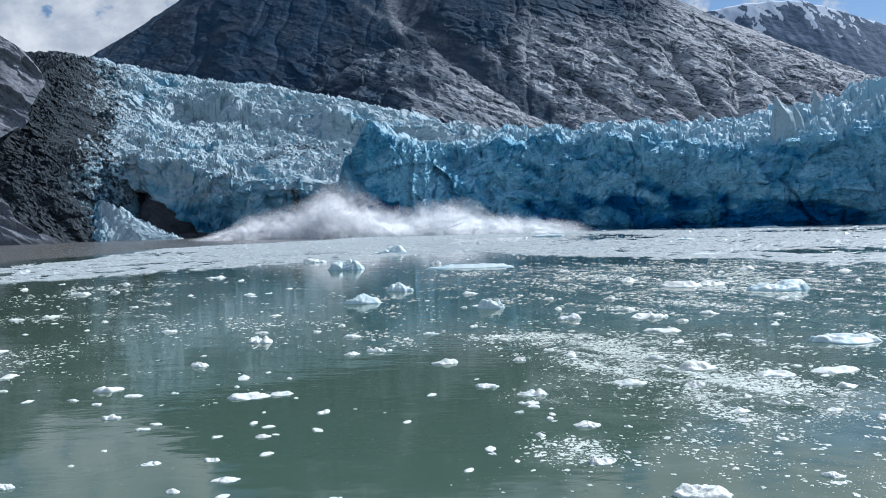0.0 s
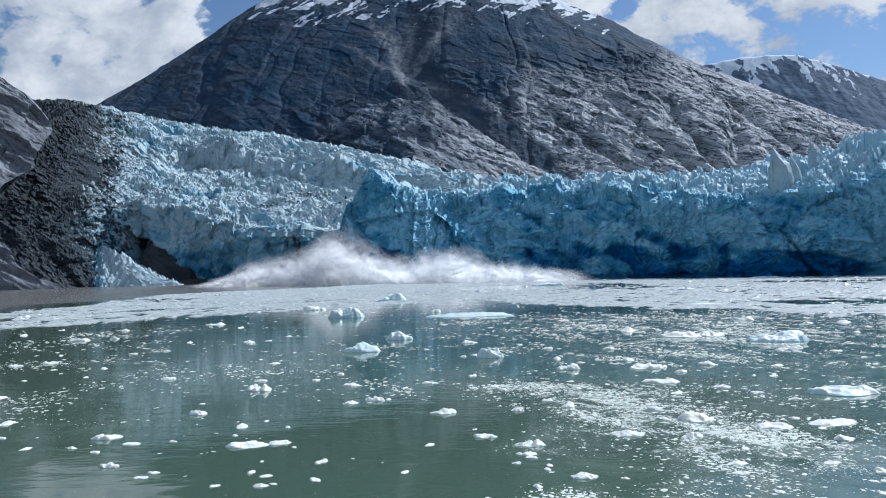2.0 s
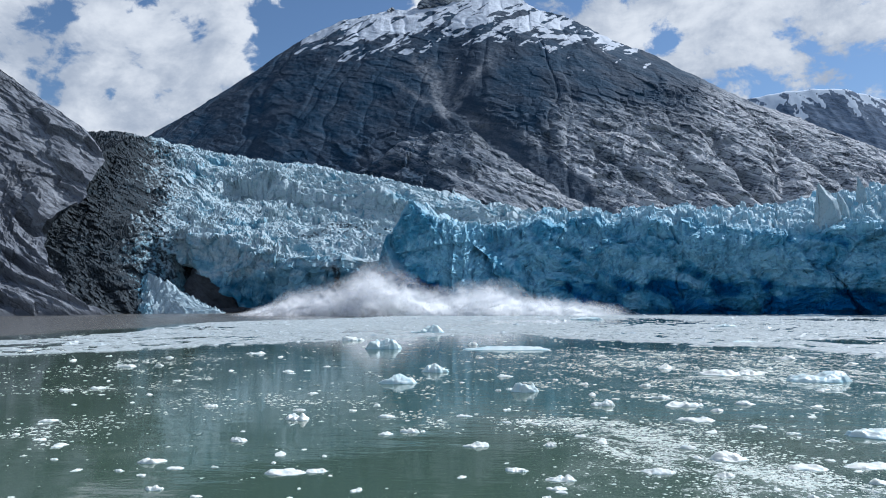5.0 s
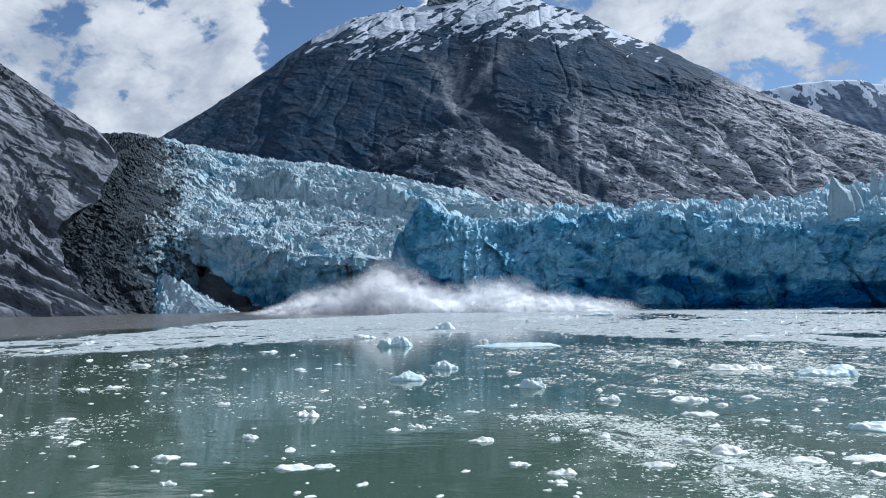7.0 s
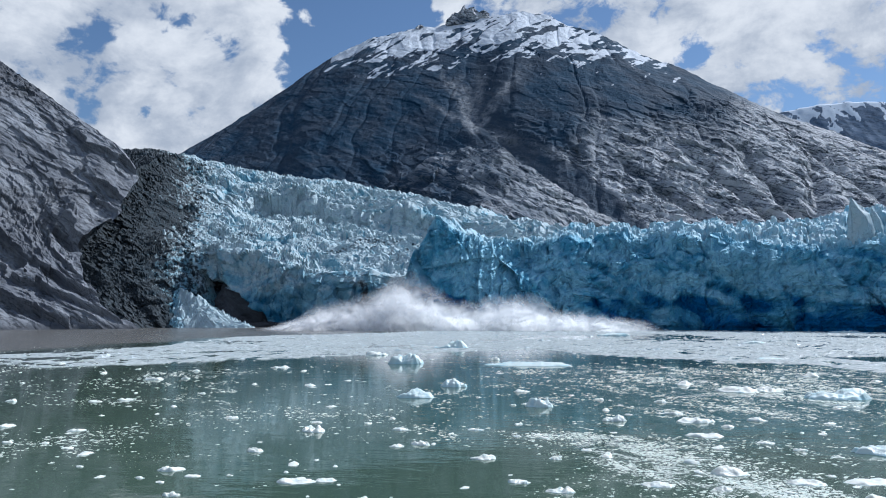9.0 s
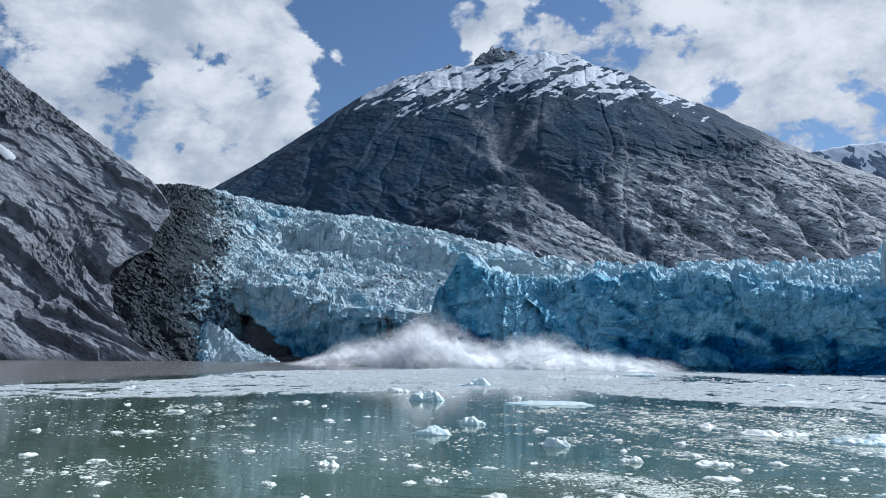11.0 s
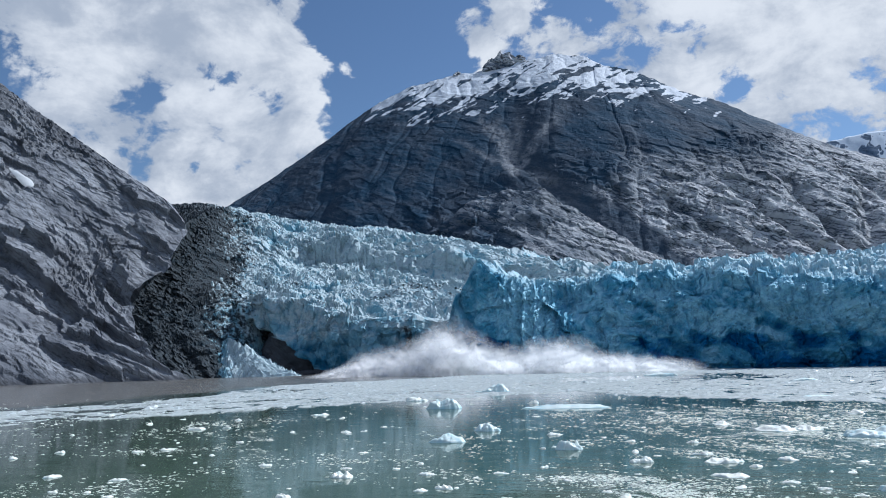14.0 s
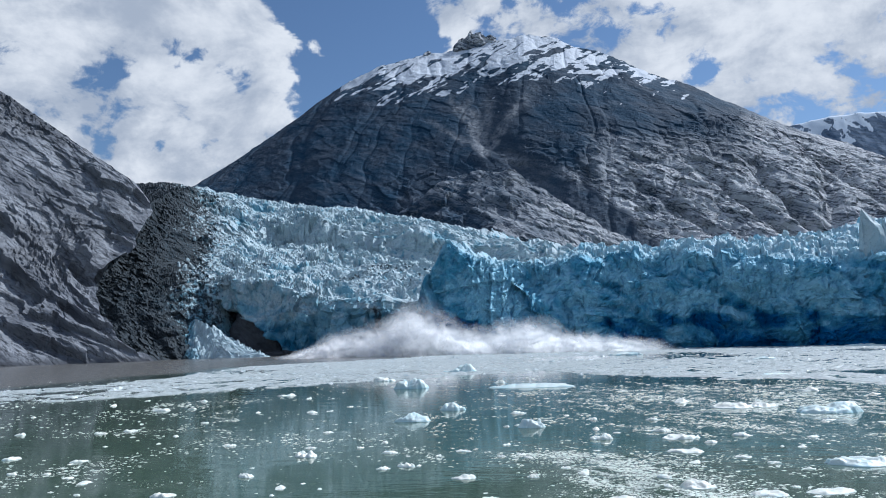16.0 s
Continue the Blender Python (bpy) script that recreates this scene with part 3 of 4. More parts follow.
rz = along(u, (0, 520), (0.3, 420), (0.55, 330), (0.66, 280), (0.84, 213), (0.93, 184), (1, 160))
w = np.minimum(v / 0.8, 1.0)
back = np.maximum(v - 0.8, 0) / 0.2
# the slope ends in a hollow low down and a shoulder high up
bow = along(w, (0, 0), (0.1, -17), (0.22, -29), (0.4, -29), (0.57, 3), (0.76, 20), (0.9, 14), (1, 0)) * step(u, 0.70, 1.0) + (5 * fbm(w * 11, 0 * w, 3, 115) - 3) * step(u, 0.90, 1.0) * step(w, 0, 0.06)
X = sx + (rx - sx) * w - 70 * back + bow
Y = sy + (ry - sy) * w + 120 * back + 0.5 * bow
Z = rz * (w ** 0.95) - 130 * back - 4 * (1 - step(w, 0, 0.03))
arc = np.cumsum(np.hypot(np.diff(sx[0], prepend=sx[0, 0]), np.diff(sy[0], prepend=sy[0, 0])))[None, :] + 0 * v
hgt = Z
# beds that dip to the right, steeper high on the slope; pr runs down the dip and qr across the beds
pr = arc * 0.77 - hgt * 0.64
qr = 0.64 * arc + 1.22 * hgt - 0.0013 * hgt ** 2 + 12 * fbm(arc / 120, hgt / 100, 2, 103)
own1, ap1, aq1, gap1 = plates(pr / 38 + 0.35 * fbm(pr / 30, qr / 20, 3, 105), qr / 16 + 0.5 * fbm(pr / 36, qr / 18, 3, 106) + 0.2 * fbm(pr / 6, qr / 4, 2, 132), 101, 3.0)
own2, ap2, aq2, gap2 = plates(pr / 13 + 0.35 * fbm(pr / 14, qr / 10, 3, 107), qr / 5.2 + 0.5 * fbm(pr / 14, qr / 8, 3, 108) + 0.2 * fbm(pr / 3, qr / 2.4, 2, 133), 111, 3.0)
own3, _, aq3, _ = plates(pr / 7.5 + 0.35 * fbm(pr / 8, qr / 4, 2, 109), qr / 2.3 + 0.5 * fbm(pr / 7, qr / 4, 2, 110), 121, 3.0)
loose = step(fbm(arc / 55, hgt / 34, 3, 125) + 0.95 * step(hgt, 130, 240) - 0.35 * step(arc, 640, 780), 0.22, 0.48)
firm = 1 - 0.65 * loose
out = (0.35 + 0.9 * step(fbm(pr / 60, qr / 40, 2, 131), -0.25, 0.3)) * (8.0 * (own1 - 0.5) - 3.4 * aq1) - 1.2 * ap1 + firm * (0.15 + 0.95 * step(fbm(pr / 34, qr / 20, 3, 134), -0.1, 0.3)) * (3.0 * (own2 - 0.5) - 1.1 * aq2 - 0.5 * ap2) + firm * (0.25 + 0.75 * step(fbm(pr / 18, qr / 11, 2, 136), -0.2, 0.2)) * (1.1 * (own3 - 0.5) - 0.35 * aq3)
out = out + 7 * fbm(arc / 90, hgt / 70, 2, 130) + 1.2 * fbm(pr / 16, qr / 7, 3, 122) + loose * (2.0 * cells(arc / 4.5, hgt / 4, 126)[3] + 1.4 * fbm(arc / 3, hgt / 2.5, 2, 127))
# two overhung benches with black hollows under them
for p0, q0, reach_, deep_ in ((430, 462, 46, 11), (470, 405, 60, 8), (590, 500, 34, 6)):
    dq_ = qr - q0 - 5 * fbm(pr / 14, qr / 14, 2, 135)
    out = out - deep_ * np.exp(-((pr - p0) / reach_) ** 2) * step(dq_, -13, -9) * (1 - step(dq_, -2, 1))
for axis in (0, 1):
    out = (np.roll(out, 1, axis) + 3 * out + np.roll(out, -1, axis)) / 5
f = step(w, 0.0, 0.05) * 0.8 + 0.2
nx, ny, nz = 0.50, -0.50, 0.70
crest = 1 - 0.5 * step(w, 0.9, 1.0)
edge = 1 - 0.55 * step(u, 0.975, 1.0)
X, Y, Z = X + nx * out * f * edge, Y + ny * out * f * edge, Z + nz * out * f * crest * edge
# the edge beside the glacier turns away under the rubble
X = np.concatenate((X, X[:, -1:] * 1.03 - 2, X[:, -1:] * 1.12 - 6), 1)
Y = np.concatenate((Y, Y[:, -1:] * 1.03, Y[:, -1:] * 1.12), 1)
Z = np.concatenate((Z, Z[:, -1:] * 1.03, Z[:, -1:] * 1.12), 1)
# ledge shade is put into the colour along slab undersides, besides cracks and loose ground
crack_and_shade = 0.45 * step(0.07 - gap1, 0, 0.07) * step(-aq1, 0.0, 0.3) * step(fbm(pr / 40, qr / 25, 2, 129), -0.2, 0.3) + 0.45 * firm * step(0.10 - gap2, 0, 0.10) * step(-aq2, 0.0, 0.3) * step(fbm(pr / 34, qr / 20, 3, 134), -0.1, 0.3) + 0.6 * loose * (0.5 + 0.5 * fbm(arc / 6, hgt / 5, 3, 128))
crack_and_shade = np.clip(crack_and_shade, 0, 1) * (1 - 0.5 * step(u, 0.9, 1.0))
crack_and_shade = np.concatenate((crack_and_shade, crack_and_shade[:, -1:], crack_and_shade[:, -1:]), 1)
crack_and_shade = np.clip(crack_and_shade + step(5 - Z, 0, 4) * 0.5, 0, 1)
tagged(sheet("rock_slope", X, Y, Z, SLABS, smooth=False, attrs={"dirt_and_shade": crack_and_shade}), "bare grey granite slope scoured into slanting slabs", "rock slope", kind="structure")

# a patch of old snow left on the slope
SNOW = Mat("old_snow", 0.6)
SNOW = SNOW.done(SNOW.mix(SNOW.noise(0.25, 6, 0.65), (0.34, 0.36, 0.38), (0.52, 0.54, 0.56)), SNOW.bump(SNOW.noise(0.5, 5), 0.4, 0.6))
spot = np.unravel_index(np.argmin((X + 458) ** 2 + (Y - 540) ** 2 + (Z - 162) ** 2), X.shape)
pa, pb = np.meshgrid(np.linspace(0, 2 * np.pi, 41), np.linspace(0, 1, 12))
pr = pb * (1 + 0.25 * fbm(2 * np.cos(pa) + 4, 2 * np.sin(pa), 3, 131))
across, down = 17 * pr * np.cos(pa), 8.5 * pr * np.sin(pa)
deep = 2.6 * (1 - pb ** 2) + 1.2
patch = sheet("snow_patch", X[spot] + 0.62 * across - 0.25 * down + 0.5 * deep, Y[spot] + 0.42 * across + 0.45 * down - 0.5 * deep, Z[spot] - 0.62 * across + 0.55 * down + 0.7 * deep, SNOW)
tagged(patch, "small patch of old snow on the granite slope", "snow patch")

# ---- glacier ----
glacier = tagged(new("glacier"), "crevassed blue tidewater glacier with a sheer calving front", "glacier")

# upper tongue that comes down beside the rock slope; stations from its foot to its back, six points across each
RAIL_U = (0, 0.18, 0.34, 0.56, 0.78, 1.0)
STATIONS = (
    ((-292, -292, -269, -228, -182, 20), (506, 548, 580, 590, 588, 590), (-2, -2, -2, -2, -2, -2)),
    ((-342, -332, -306, -250, -182, 30), (526, 555, 600, 603, 600, 602), (28, 38, 66, 66, 45, 38)),
    ((-362, -347, -330, -259, -195, 50), (545, 578, 640, 665, 660, 660), (60, 75, 92, 82, 66, 50)),
    ((-358, -364, -347, -287, -208, 70), (572, 632, 705, 750, 745, 740), (92, 121, 131, 119, 108, 76)),
    ((-362, -390, -396, -319, -213, 80), (606, 715, 802, 830, 810, 800), (136, 173, 193, 182, 163, 89)),
    ((-560, -552, -500, -385, -264, 95), (840, 936, 965, 1000, 1000, 1000), (215, 238, 234, 200, 182, 106)),
    ((-760, -740, -640, -430, -260, 120), (1250, 1300, 1300, 1250, 1250, 1250), (250, 268, 262, 215, 190, 120)),
)
u = np.linspace(0, 1, 650)
counts = (44, 66, 90, 110, 44, 10)
d = np.concatenate([k + np.linspace(0, 1, n + 1)[:-1] for k, n in enumerate(counts)] + [[6.0]])


def railed(which):
    across = np.array([np.interp(u, RAIL_U, st[which]) for st in STATIONS])
    return np.array([np.interp(d, range(7), across[:, j]) for j in range(len(u))]).T


X, Y = railed(0), railed(1)
whole, part_way = np.floor(d), d % 1.0
keep_d = d
d = whole + np.where(whole == 3, 0.56 * step(part_way, 0.0, 0.16) + 0.44 * part_way, np.where(whole == 1, 0.45 * step(part_way, 0.0, 0.30) + 0.55 * part_way, part_way))
Z = railed(2)
d = keep_d
Z = Z + (railed(2) - Z) * (1 - step(u, 0.42, 0.60) * (0.55 + 0.45 * step(fbm(u * 9, 0 * u, 2, 207), -0.35, 0.25)))[None, :]
u, d = u[None, :] + 0 * X, d[:, None] + 0 * X
face = 1 - step(d, 0.9, 1.15)
clean = step(u, 0.16, 0.34)
Y = Y + 9 * fbm(u * 14, 0 * u, 3, 203) * (1 - step(d, 0.5, 2.0))
# bs runs up the ice from its foot; the blocks stand out square to the surface
run = np.hypot(np.diff(Y, axis=0, prepend=Y[:1]), np.diff(Z, axis=0, prepend=Z[:1]))
bs = np.cumsum(run, axis=0)
ny_, nz_ = -np.gradient(Z, axis=0), np.gradient(Y, axis=0)
long_ = np.hypot(ny_, nz_) + 1e-6
ny_, nz_ = ny_ / long_, np.abs(nz_) / long_
sheer = step(-ny_, 0.62, 0.9)
ax_ = X + 5 * fbm(X / 26, bs / 26, 2, 205)
by_ = bs + 5 * fbm(X / 24 + 9, bs / 24, 2, 206)
_, gap1, own1, pl1 = cells(ax_ / 15, by_ / 13, 211)
_, gap2, own2, pl2 = cells(ax_ / 6.4, by_ / 6.6, 221)
_, _, own3, pl3 = cells(ax_ / 2.9, by_ / 2.9, 226)
_, gpu, ownu, plu = cells(ax_ / 7.5, by_ / 19, 228)
rough = step(d, 0.9, 1.2)
flat_ = rough * (1 - sheer)
tall = 0.6 + 0.7 * step(fbm(X / 55, Y / 40, 2, 233), -0.3, 0.5)
lift = flat_ * tall * (4.0 * (own1 - 0.5) + 4.2 * pl1 + 2.6 * (own2 - 0.5) + 2.3 * pl2 + 1.5 * (own3 - 0.5) + 1.9 * pl3 - 1.3 * step(0.10 - gap2, 0, 0.1))
lift = lift + flat_ * 2.0 * np.clip(ridged(ax_ / 13, by_ / 9, 2, 235), 0, 1) ** 2
lift = lift + sheer * (4.5 * (own1 - 0.5) + 4.5 * pl1 + 2.4 * (ownu - 0.5) + 3.4 * plu - 1.4 * step(0.09 - gpu, 0, 0.09) + 1.7 * pl2 + 0.7 * pl3)
# long crevasses that run across the flow
crev = ridged(X / 75 + 0.3 * fbm(X / 30, bs / 30, 2, 261), bs / 24 + 0.5 * fbm(X / 40, bs / 40, 2, 262), 2, 263)
lift = lift - 5.5 * step(crev, 0.55, 0.95) * flat_ + rough * (9 * fbm(X / 60, bs / 60, 3, 232) + 8 * fbm(X / 80, bs / 30, 3, 234))
# the face below the rim: broad leaning blocks, smoother than the top
lift = lift * step(d, 0.9, 1.2) + face * step(Z, -1, 6) * (9 * fbm(X / 34, Z / 50, 2, 241) + 5 * (own1 - 0.5) + 6 * pl1 + 2.2 * (own2 - 0.5) + 2.6 * pl2 + 0.9 * pl3 + 1.5 * billow(X / 9, Z / 9, 2, 242))
lift = lift * (1 - 0.75 * (1 - step(u, 0.16, 0.26)))
Y, Z = Y + ny_ * lift, Z + nz_ * lift * step(d, 0.02, 0.2)
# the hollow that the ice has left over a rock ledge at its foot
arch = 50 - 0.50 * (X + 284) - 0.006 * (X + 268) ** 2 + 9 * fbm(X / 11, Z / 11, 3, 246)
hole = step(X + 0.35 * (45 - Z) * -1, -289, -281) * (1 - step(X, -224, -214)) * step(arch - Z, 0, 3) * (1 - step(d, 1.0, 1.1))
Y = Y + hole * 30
# rubble along the margin, coarse blocks of rock and ice
margin = 1 - step(u, 0.17, 0.30)
sa1, sb1 = 0.84 * X + 0.54 * Y, Z + 0.35 * Y
r1, r2, r3 = cells(sa1 / 7.5 + 0.4 * fbm(sa1 / 12, sb1 / 12, 2, 270), sb1 / 6.5, 271), cells(sa1 / 3.4, sb1 / 3.0, 275), cells(sa1 / 1.7, sb1 / 1.6, 276)
heap = margin * (3.0 * (r1[2] - 0.5) + 3.6 * r1[3] + 1.8 * (r2[2] - 0.5) + 2.4 * r2[3] + 1.1 * r3[3] + 6 * fbm(sa1 / 34, sb1 / 26, 2, 278))
X, Y, Z = X + 0.45 * heap, Y - 0.75 * heap, Z + 0.30 * heap * step(d, 0.1, 0.4)
edge = np.interp(d, (0, 0.5, 1, 2, 3, 4, 6), (0.33, 0.37, 0.41, 0.43, 0.40, 0.36, 0.33)) + 0.06 * fbm(X / 26, Y / 26, 3, 251)
dirt_and_shade = np.clip(0.44 + (edge - u) * 2.0, 0, 0.74)
grime = step(fbm(X / 70, bs / 22, 4, 255), -0.1, 0.35) * step(d, 1.25, 1.8) * (1 - step(d, 2.7, 3.0)) + 0.7 * step(fbm(X / 40, bs / 14, 3, 256), 0.1, 0.45) * step(d, 3.3, 3.6)
dirt_and_shade = np.maximum(dirt_and_shade, 0.45 * grime)
# ice inside the hollow takes the dark rubble colour
dirt_and_shade = np.maximum(dirt_and_shade, hole * 0.7)
dirt_and_shade = np.maximum(dirt_and_shade, 0.62 * np.exp(-((X + 139 + 3 * fbm(Z / 6, X / 6, 2, 257)) / 7) ** 2) * step(44 - Z, 0, 8) * (d < 1.15))
# steep faces paler: light scattered inside the ice is put into the colour
blue = np.clip(0.70 * face * clean * (0.35 + 0.65 * step(38 - Z, 0, 30)) + 0.5 * step(0.10 - gap2, 0, 0.1) * flat_ - 0.10 * sheer * (d > 1.2) + 0.35 * step(crev, 0.5, 0.9) + 0.25 * fbm(X / 30, bs / 24, 3, 258), 0, 1)
sheet("ice_tongue", X, Y, Z, FIELD_ICE, glacier, "sunlit broken ice with a black rubble-covered margin", False, {"dirt_and_shade": dirt_and_shade, "blue": blue})
tongue = (X, Y, Z, u, d)

# the calving front: u runs along it, d up the face and back over the top
u = np.linspace(0, 1, 860)[None, :]
nface = 120
d = np.concatenate((np.linspace(0, 1, nface)[:-1], 1 + np.linspace(0, 1, 190) ** 1.5))[:, None]
along_m = 480 * u
fx = eased(u, 26, (0, -60), (0.04, -96), (0.06, -92), (0.12, -52), (0.25, -2), (0.38, 60), (0.55, 140), (0.75, 232), (1, 340))
fy = eased(u, 26, (0, 640), (0.04, 500), (0.06, 478), (0.12, 466), (0.25, 466), (0.38, 455), (0.55, 415), (0.75, 362), (1, 290))
bx = eased(u, 26, (0, -50), (0.05, -20), (0.12, 0), (0.25, 40), (0.38, 120), (0.55, 240), (0.75, 420), (1, 640))
by = eased(u, 26, (0, 700), (0.12, 860), (0.25, 900), (0.55, 860), (0.75, 760), (1, 620))
lip = eased(u, 4, (0, 26), (0.04, 16), (0.06, 25), (0.072, 40), (0.083, 54), (0.094, 66), (0.104, 76), (0.112, 70), (0.122, 63), (0.143, 60), (0.2, 56), (0.26, 56), (0.3, 59), (0.36, 62), (0.45, 58), (0.55, 49), (0.6, 46), (0.66, 50), (0.75, 55), (1, 60))
lip = lip + 3.5 * fbm(along_m / 12, 0 * u, 3, 301) + 4 * (cells(along_m / 9, 0 * u, 303)[2] - 0.5) * step(u, 0.11, 0.16)
rise = along(u, (0, 0), (0.12, 0), (0.2, 3), (0.26, 12), (0.295, 27), (0.33, 22), (0.38, 21), (0.45, 24), (0.55, 34), (0.75, 45), (1, 50))
h = np.clip(d, 0, 1)
b = np.clip(d - 1, 0, 1)
calm = 1 - step(along_m, 75, 120)
lean = 5 * h + (13 - 9 * calm) * h ** 4
tx, ty = bx - fx, by - fy
tn = np.hypot(tx, ty)
X = fx + tx / tn * lean + tx * b
Y = fy + ty / tn * lean + ty * b
Z = np.where(d <= 1, -3 + (lip + 3) * h, lip + rise * (1 - np.exp(-b * 4.5)) / 0.99)
onface = 1 - step(d, 0.94, 1.12)
am = along_m + 0 * d
calm = calm + 0 * d
sk = 0.25 * Z + 5 * fbm(am / 26, Z / 26, 2, 320)
c1 = cells((am + sk) / 24, Z / 22, 321)
c2 = cells((am - sk) / 8, Z / 9, 331)
c3 = cells((am - sk) / 3.2, Z / 3.4, 336)
wa, wz = am + 5 * fbm(am / 18, Z / 16, 2, 317), Z + 5 * fbm(am / 17 + 5, Z / 18, 2, 318)
spall = step(fbm(am / 26 + 0.02 * Z, Z / 20, 3, 392) + 0.75 * step(30 - Z, 0, 34) - 0.42 + 0.22 * np.exp(-((am - 40) / 28) ** 2) + 0.10 * c2[3], 0.0, 0.22) * step(48 - Z, 0, 10)
out = 10 * fbm(am / 55, Z / 60, 2, 311) + (1 - 0.5 * calm) * (5.6 * billow(wa / 21, wz / 19, 2, 312) + 3.2 * billow(wa / 8.5, wz / 7.5, 2, 313)) + 1.7 * billow(wa / 3.4, wz / 3.0, 2, 316)
out = out + calm * (4.6 * ridged(am / 9.5, Z / 150, 2, 315) + 1.2 * ridged(am / 3.6, Z / 60, 2, 319))
out = out + 4.0 * (c1[2] - 0.5) + 6.0 * c1[3] + 1.7 * c2[3] + 1.5 * c3[3] + 0.9 * billow(wa / 1.7, wz / 1.6, 2, 341) - 1.7 * spall
# a few upright fractures
for at_, lean_ in ((96, 0.1), (141, -0.18), (176, 0.15), (224, -0.1), (262, 0.4), (301, -0.2)):
    out = out - 3.2 * np.exp(-((am - at_ - lean_ * Z + 5 * fbm(am / 12, Z / 9, 3, at_)) / 0.9) ** 2) * step(fbm(am / 20, Z / 14, 2, at_ + 1), -0.3, 0.1)
# scooped alcoves, and the undercut along the water
out = out - 9 * np.exp(-(((am - 118) / 16) ** 2 + ((Z - 44) / 9) ** 2)) + 5 * np.exp(-(((am - 150) / 40) ** 2 + ((Z - 8) / 26) ** 2))
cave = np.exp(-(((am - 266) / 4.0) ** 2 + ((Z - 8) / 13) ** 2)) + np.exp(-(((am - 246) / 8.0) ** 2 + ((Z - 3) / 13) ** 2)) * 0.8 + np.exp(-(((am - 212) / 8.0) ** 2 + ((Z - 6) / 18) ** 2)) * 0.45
out = out - 9 * cave - 2.0 * step(3.2 - Z, 0, 1.5)
nx, ny = -tx / tn, -ty / tn
X, Y = X + nx * out * onface, Y + ny * out * onface
Z = Z + onface * step(h, 0.6, 1.0) * (1 - 0.6 * calm) * (3.0 * (c2[2] - 0.5) + 3 * c1[3] + 2.0 * c2[3])
g1 = cells(X / 14 + 0.4 * fbm(X / 30, Y / 30, 2, 352), Y / 13, 351)
g2 = cells(X / 4.6, Y / 4.2, 361)
t = step(d, 0.97, 1.03)
tall = 0.65 + 0.5 * step(u, 0.3, 0.7)
Z = Z + t * tall * (8 * (g1[2] - 0.45) + 5.5 * g1[3] - 3 * step(0.10 - g1[1], 0, 0.10) + 2.2 * (g2[2] - 0.5) + 2.2 * g2[3] + 1.6 * billow(X / 5, Y / 5, 2, 371))
seam = np.exp(-((am - 262 - 0.45 * (Z - 25) + 4 * fbm(am / 9, Z / 7, 3, 381)) / 7) ** 2) * step(Z, 6, 22)
# caves right of 255 m along the front also take the dark grit colour
dirt_and_shade = np.clip(0.30 * seam + 0.14 * np.exp(-((am - 275) / 12) ** 2) * step(Z, 35, 48) + cave * 0.35 * (am > 255), 0, 0.85)
# deeper blue in caves, gaps and spalled patches, and towards the water
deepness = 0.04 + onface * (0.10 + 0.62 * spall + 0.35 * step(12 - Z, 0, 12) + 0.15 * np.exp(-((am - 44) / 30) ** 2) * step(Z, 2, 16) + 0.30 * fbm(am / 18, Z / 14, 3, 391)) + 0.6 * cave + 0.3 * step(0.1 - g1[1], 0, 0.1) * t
sheet("ice_cliff", X, Y, Z, CLIFF_ICE, glacier, "sheer deep blue ice cliff, fluted and fractured", False, {"dirt_and_shade": dirt_and_shade, "blue": np.clip(deepness, 0, 1), "crust": 0.9 * t + 0 * X})
front = (X, Y, Z, u + 0 * X, d + 0 * X)


def hull(name, points, material, smooth=False):
    """The convex block round some points."""
    bm = bmesh.new()
    for p in points:
        bm.verts.new(p)
    bmesh.ops.convex_hull(bm, input=bm.verts)
    bmesh.ops.delete(bm, geom=[v for v in bm.verts if not v.link_faces], context="VERTS")
    me = bpy.data.meshes.new(name)
    bm.to_mesh(me)
    bm.free()
    me.materials.append(material)
    return me


rng = random.Random(7)


def serac_mesh(material, k):
    """A leaning tower of ice, one unit high, with a chipped top."""
    r, pts = random.Random(k), []
    for z, w in ((-0.4, 0.5), (0.25, 0.46), (0.62, 0.36), (0.9, 0.2)):
        n = 6 if z < 0.8 else 3
        for j in range(n):
            a = 2 * math.pi * (j + r.uniform(-0.3, 0.3)) / n
            pts.append((w * math.cos(a) * r.uniform(0.7, 1.15) + 0.12 * z, w * 0.7 * math.sin(a) * r.uniform(0.7, 1.15), z + r.uniform(-0.1, 0.1)))
    me = hull("serac", pts, material)
    bm = bmesh.new()
    bm.from_mesh(me)
    bmesh.ops.triangulate(bm, faces=bm.faces[:])
    bmesh.ops.subdivide_edges(bm, edges=bm.edges[:], cuts=3, use_grid_fill=True)
    for v in bm.verts:
        c = v.co * 3.0
        v.co += Vector((noise.noise(c + Vector((k, 0, 0))), noise.noise(c + Vector((0, k, 5))), noise.noise(c * 1.4 + Vector((9, k, 0))))) * 0.11
    bm.to_mesh(me)
    bm.free()
    return me


clean_seracs = [serac_mesh(FIELD_ICE if k % 3 else CLIFF_ICE, k) for k in range(9)]
field_seracs = [serac_mesh(FIELD_ICE, k + 40) for k in range(9)]


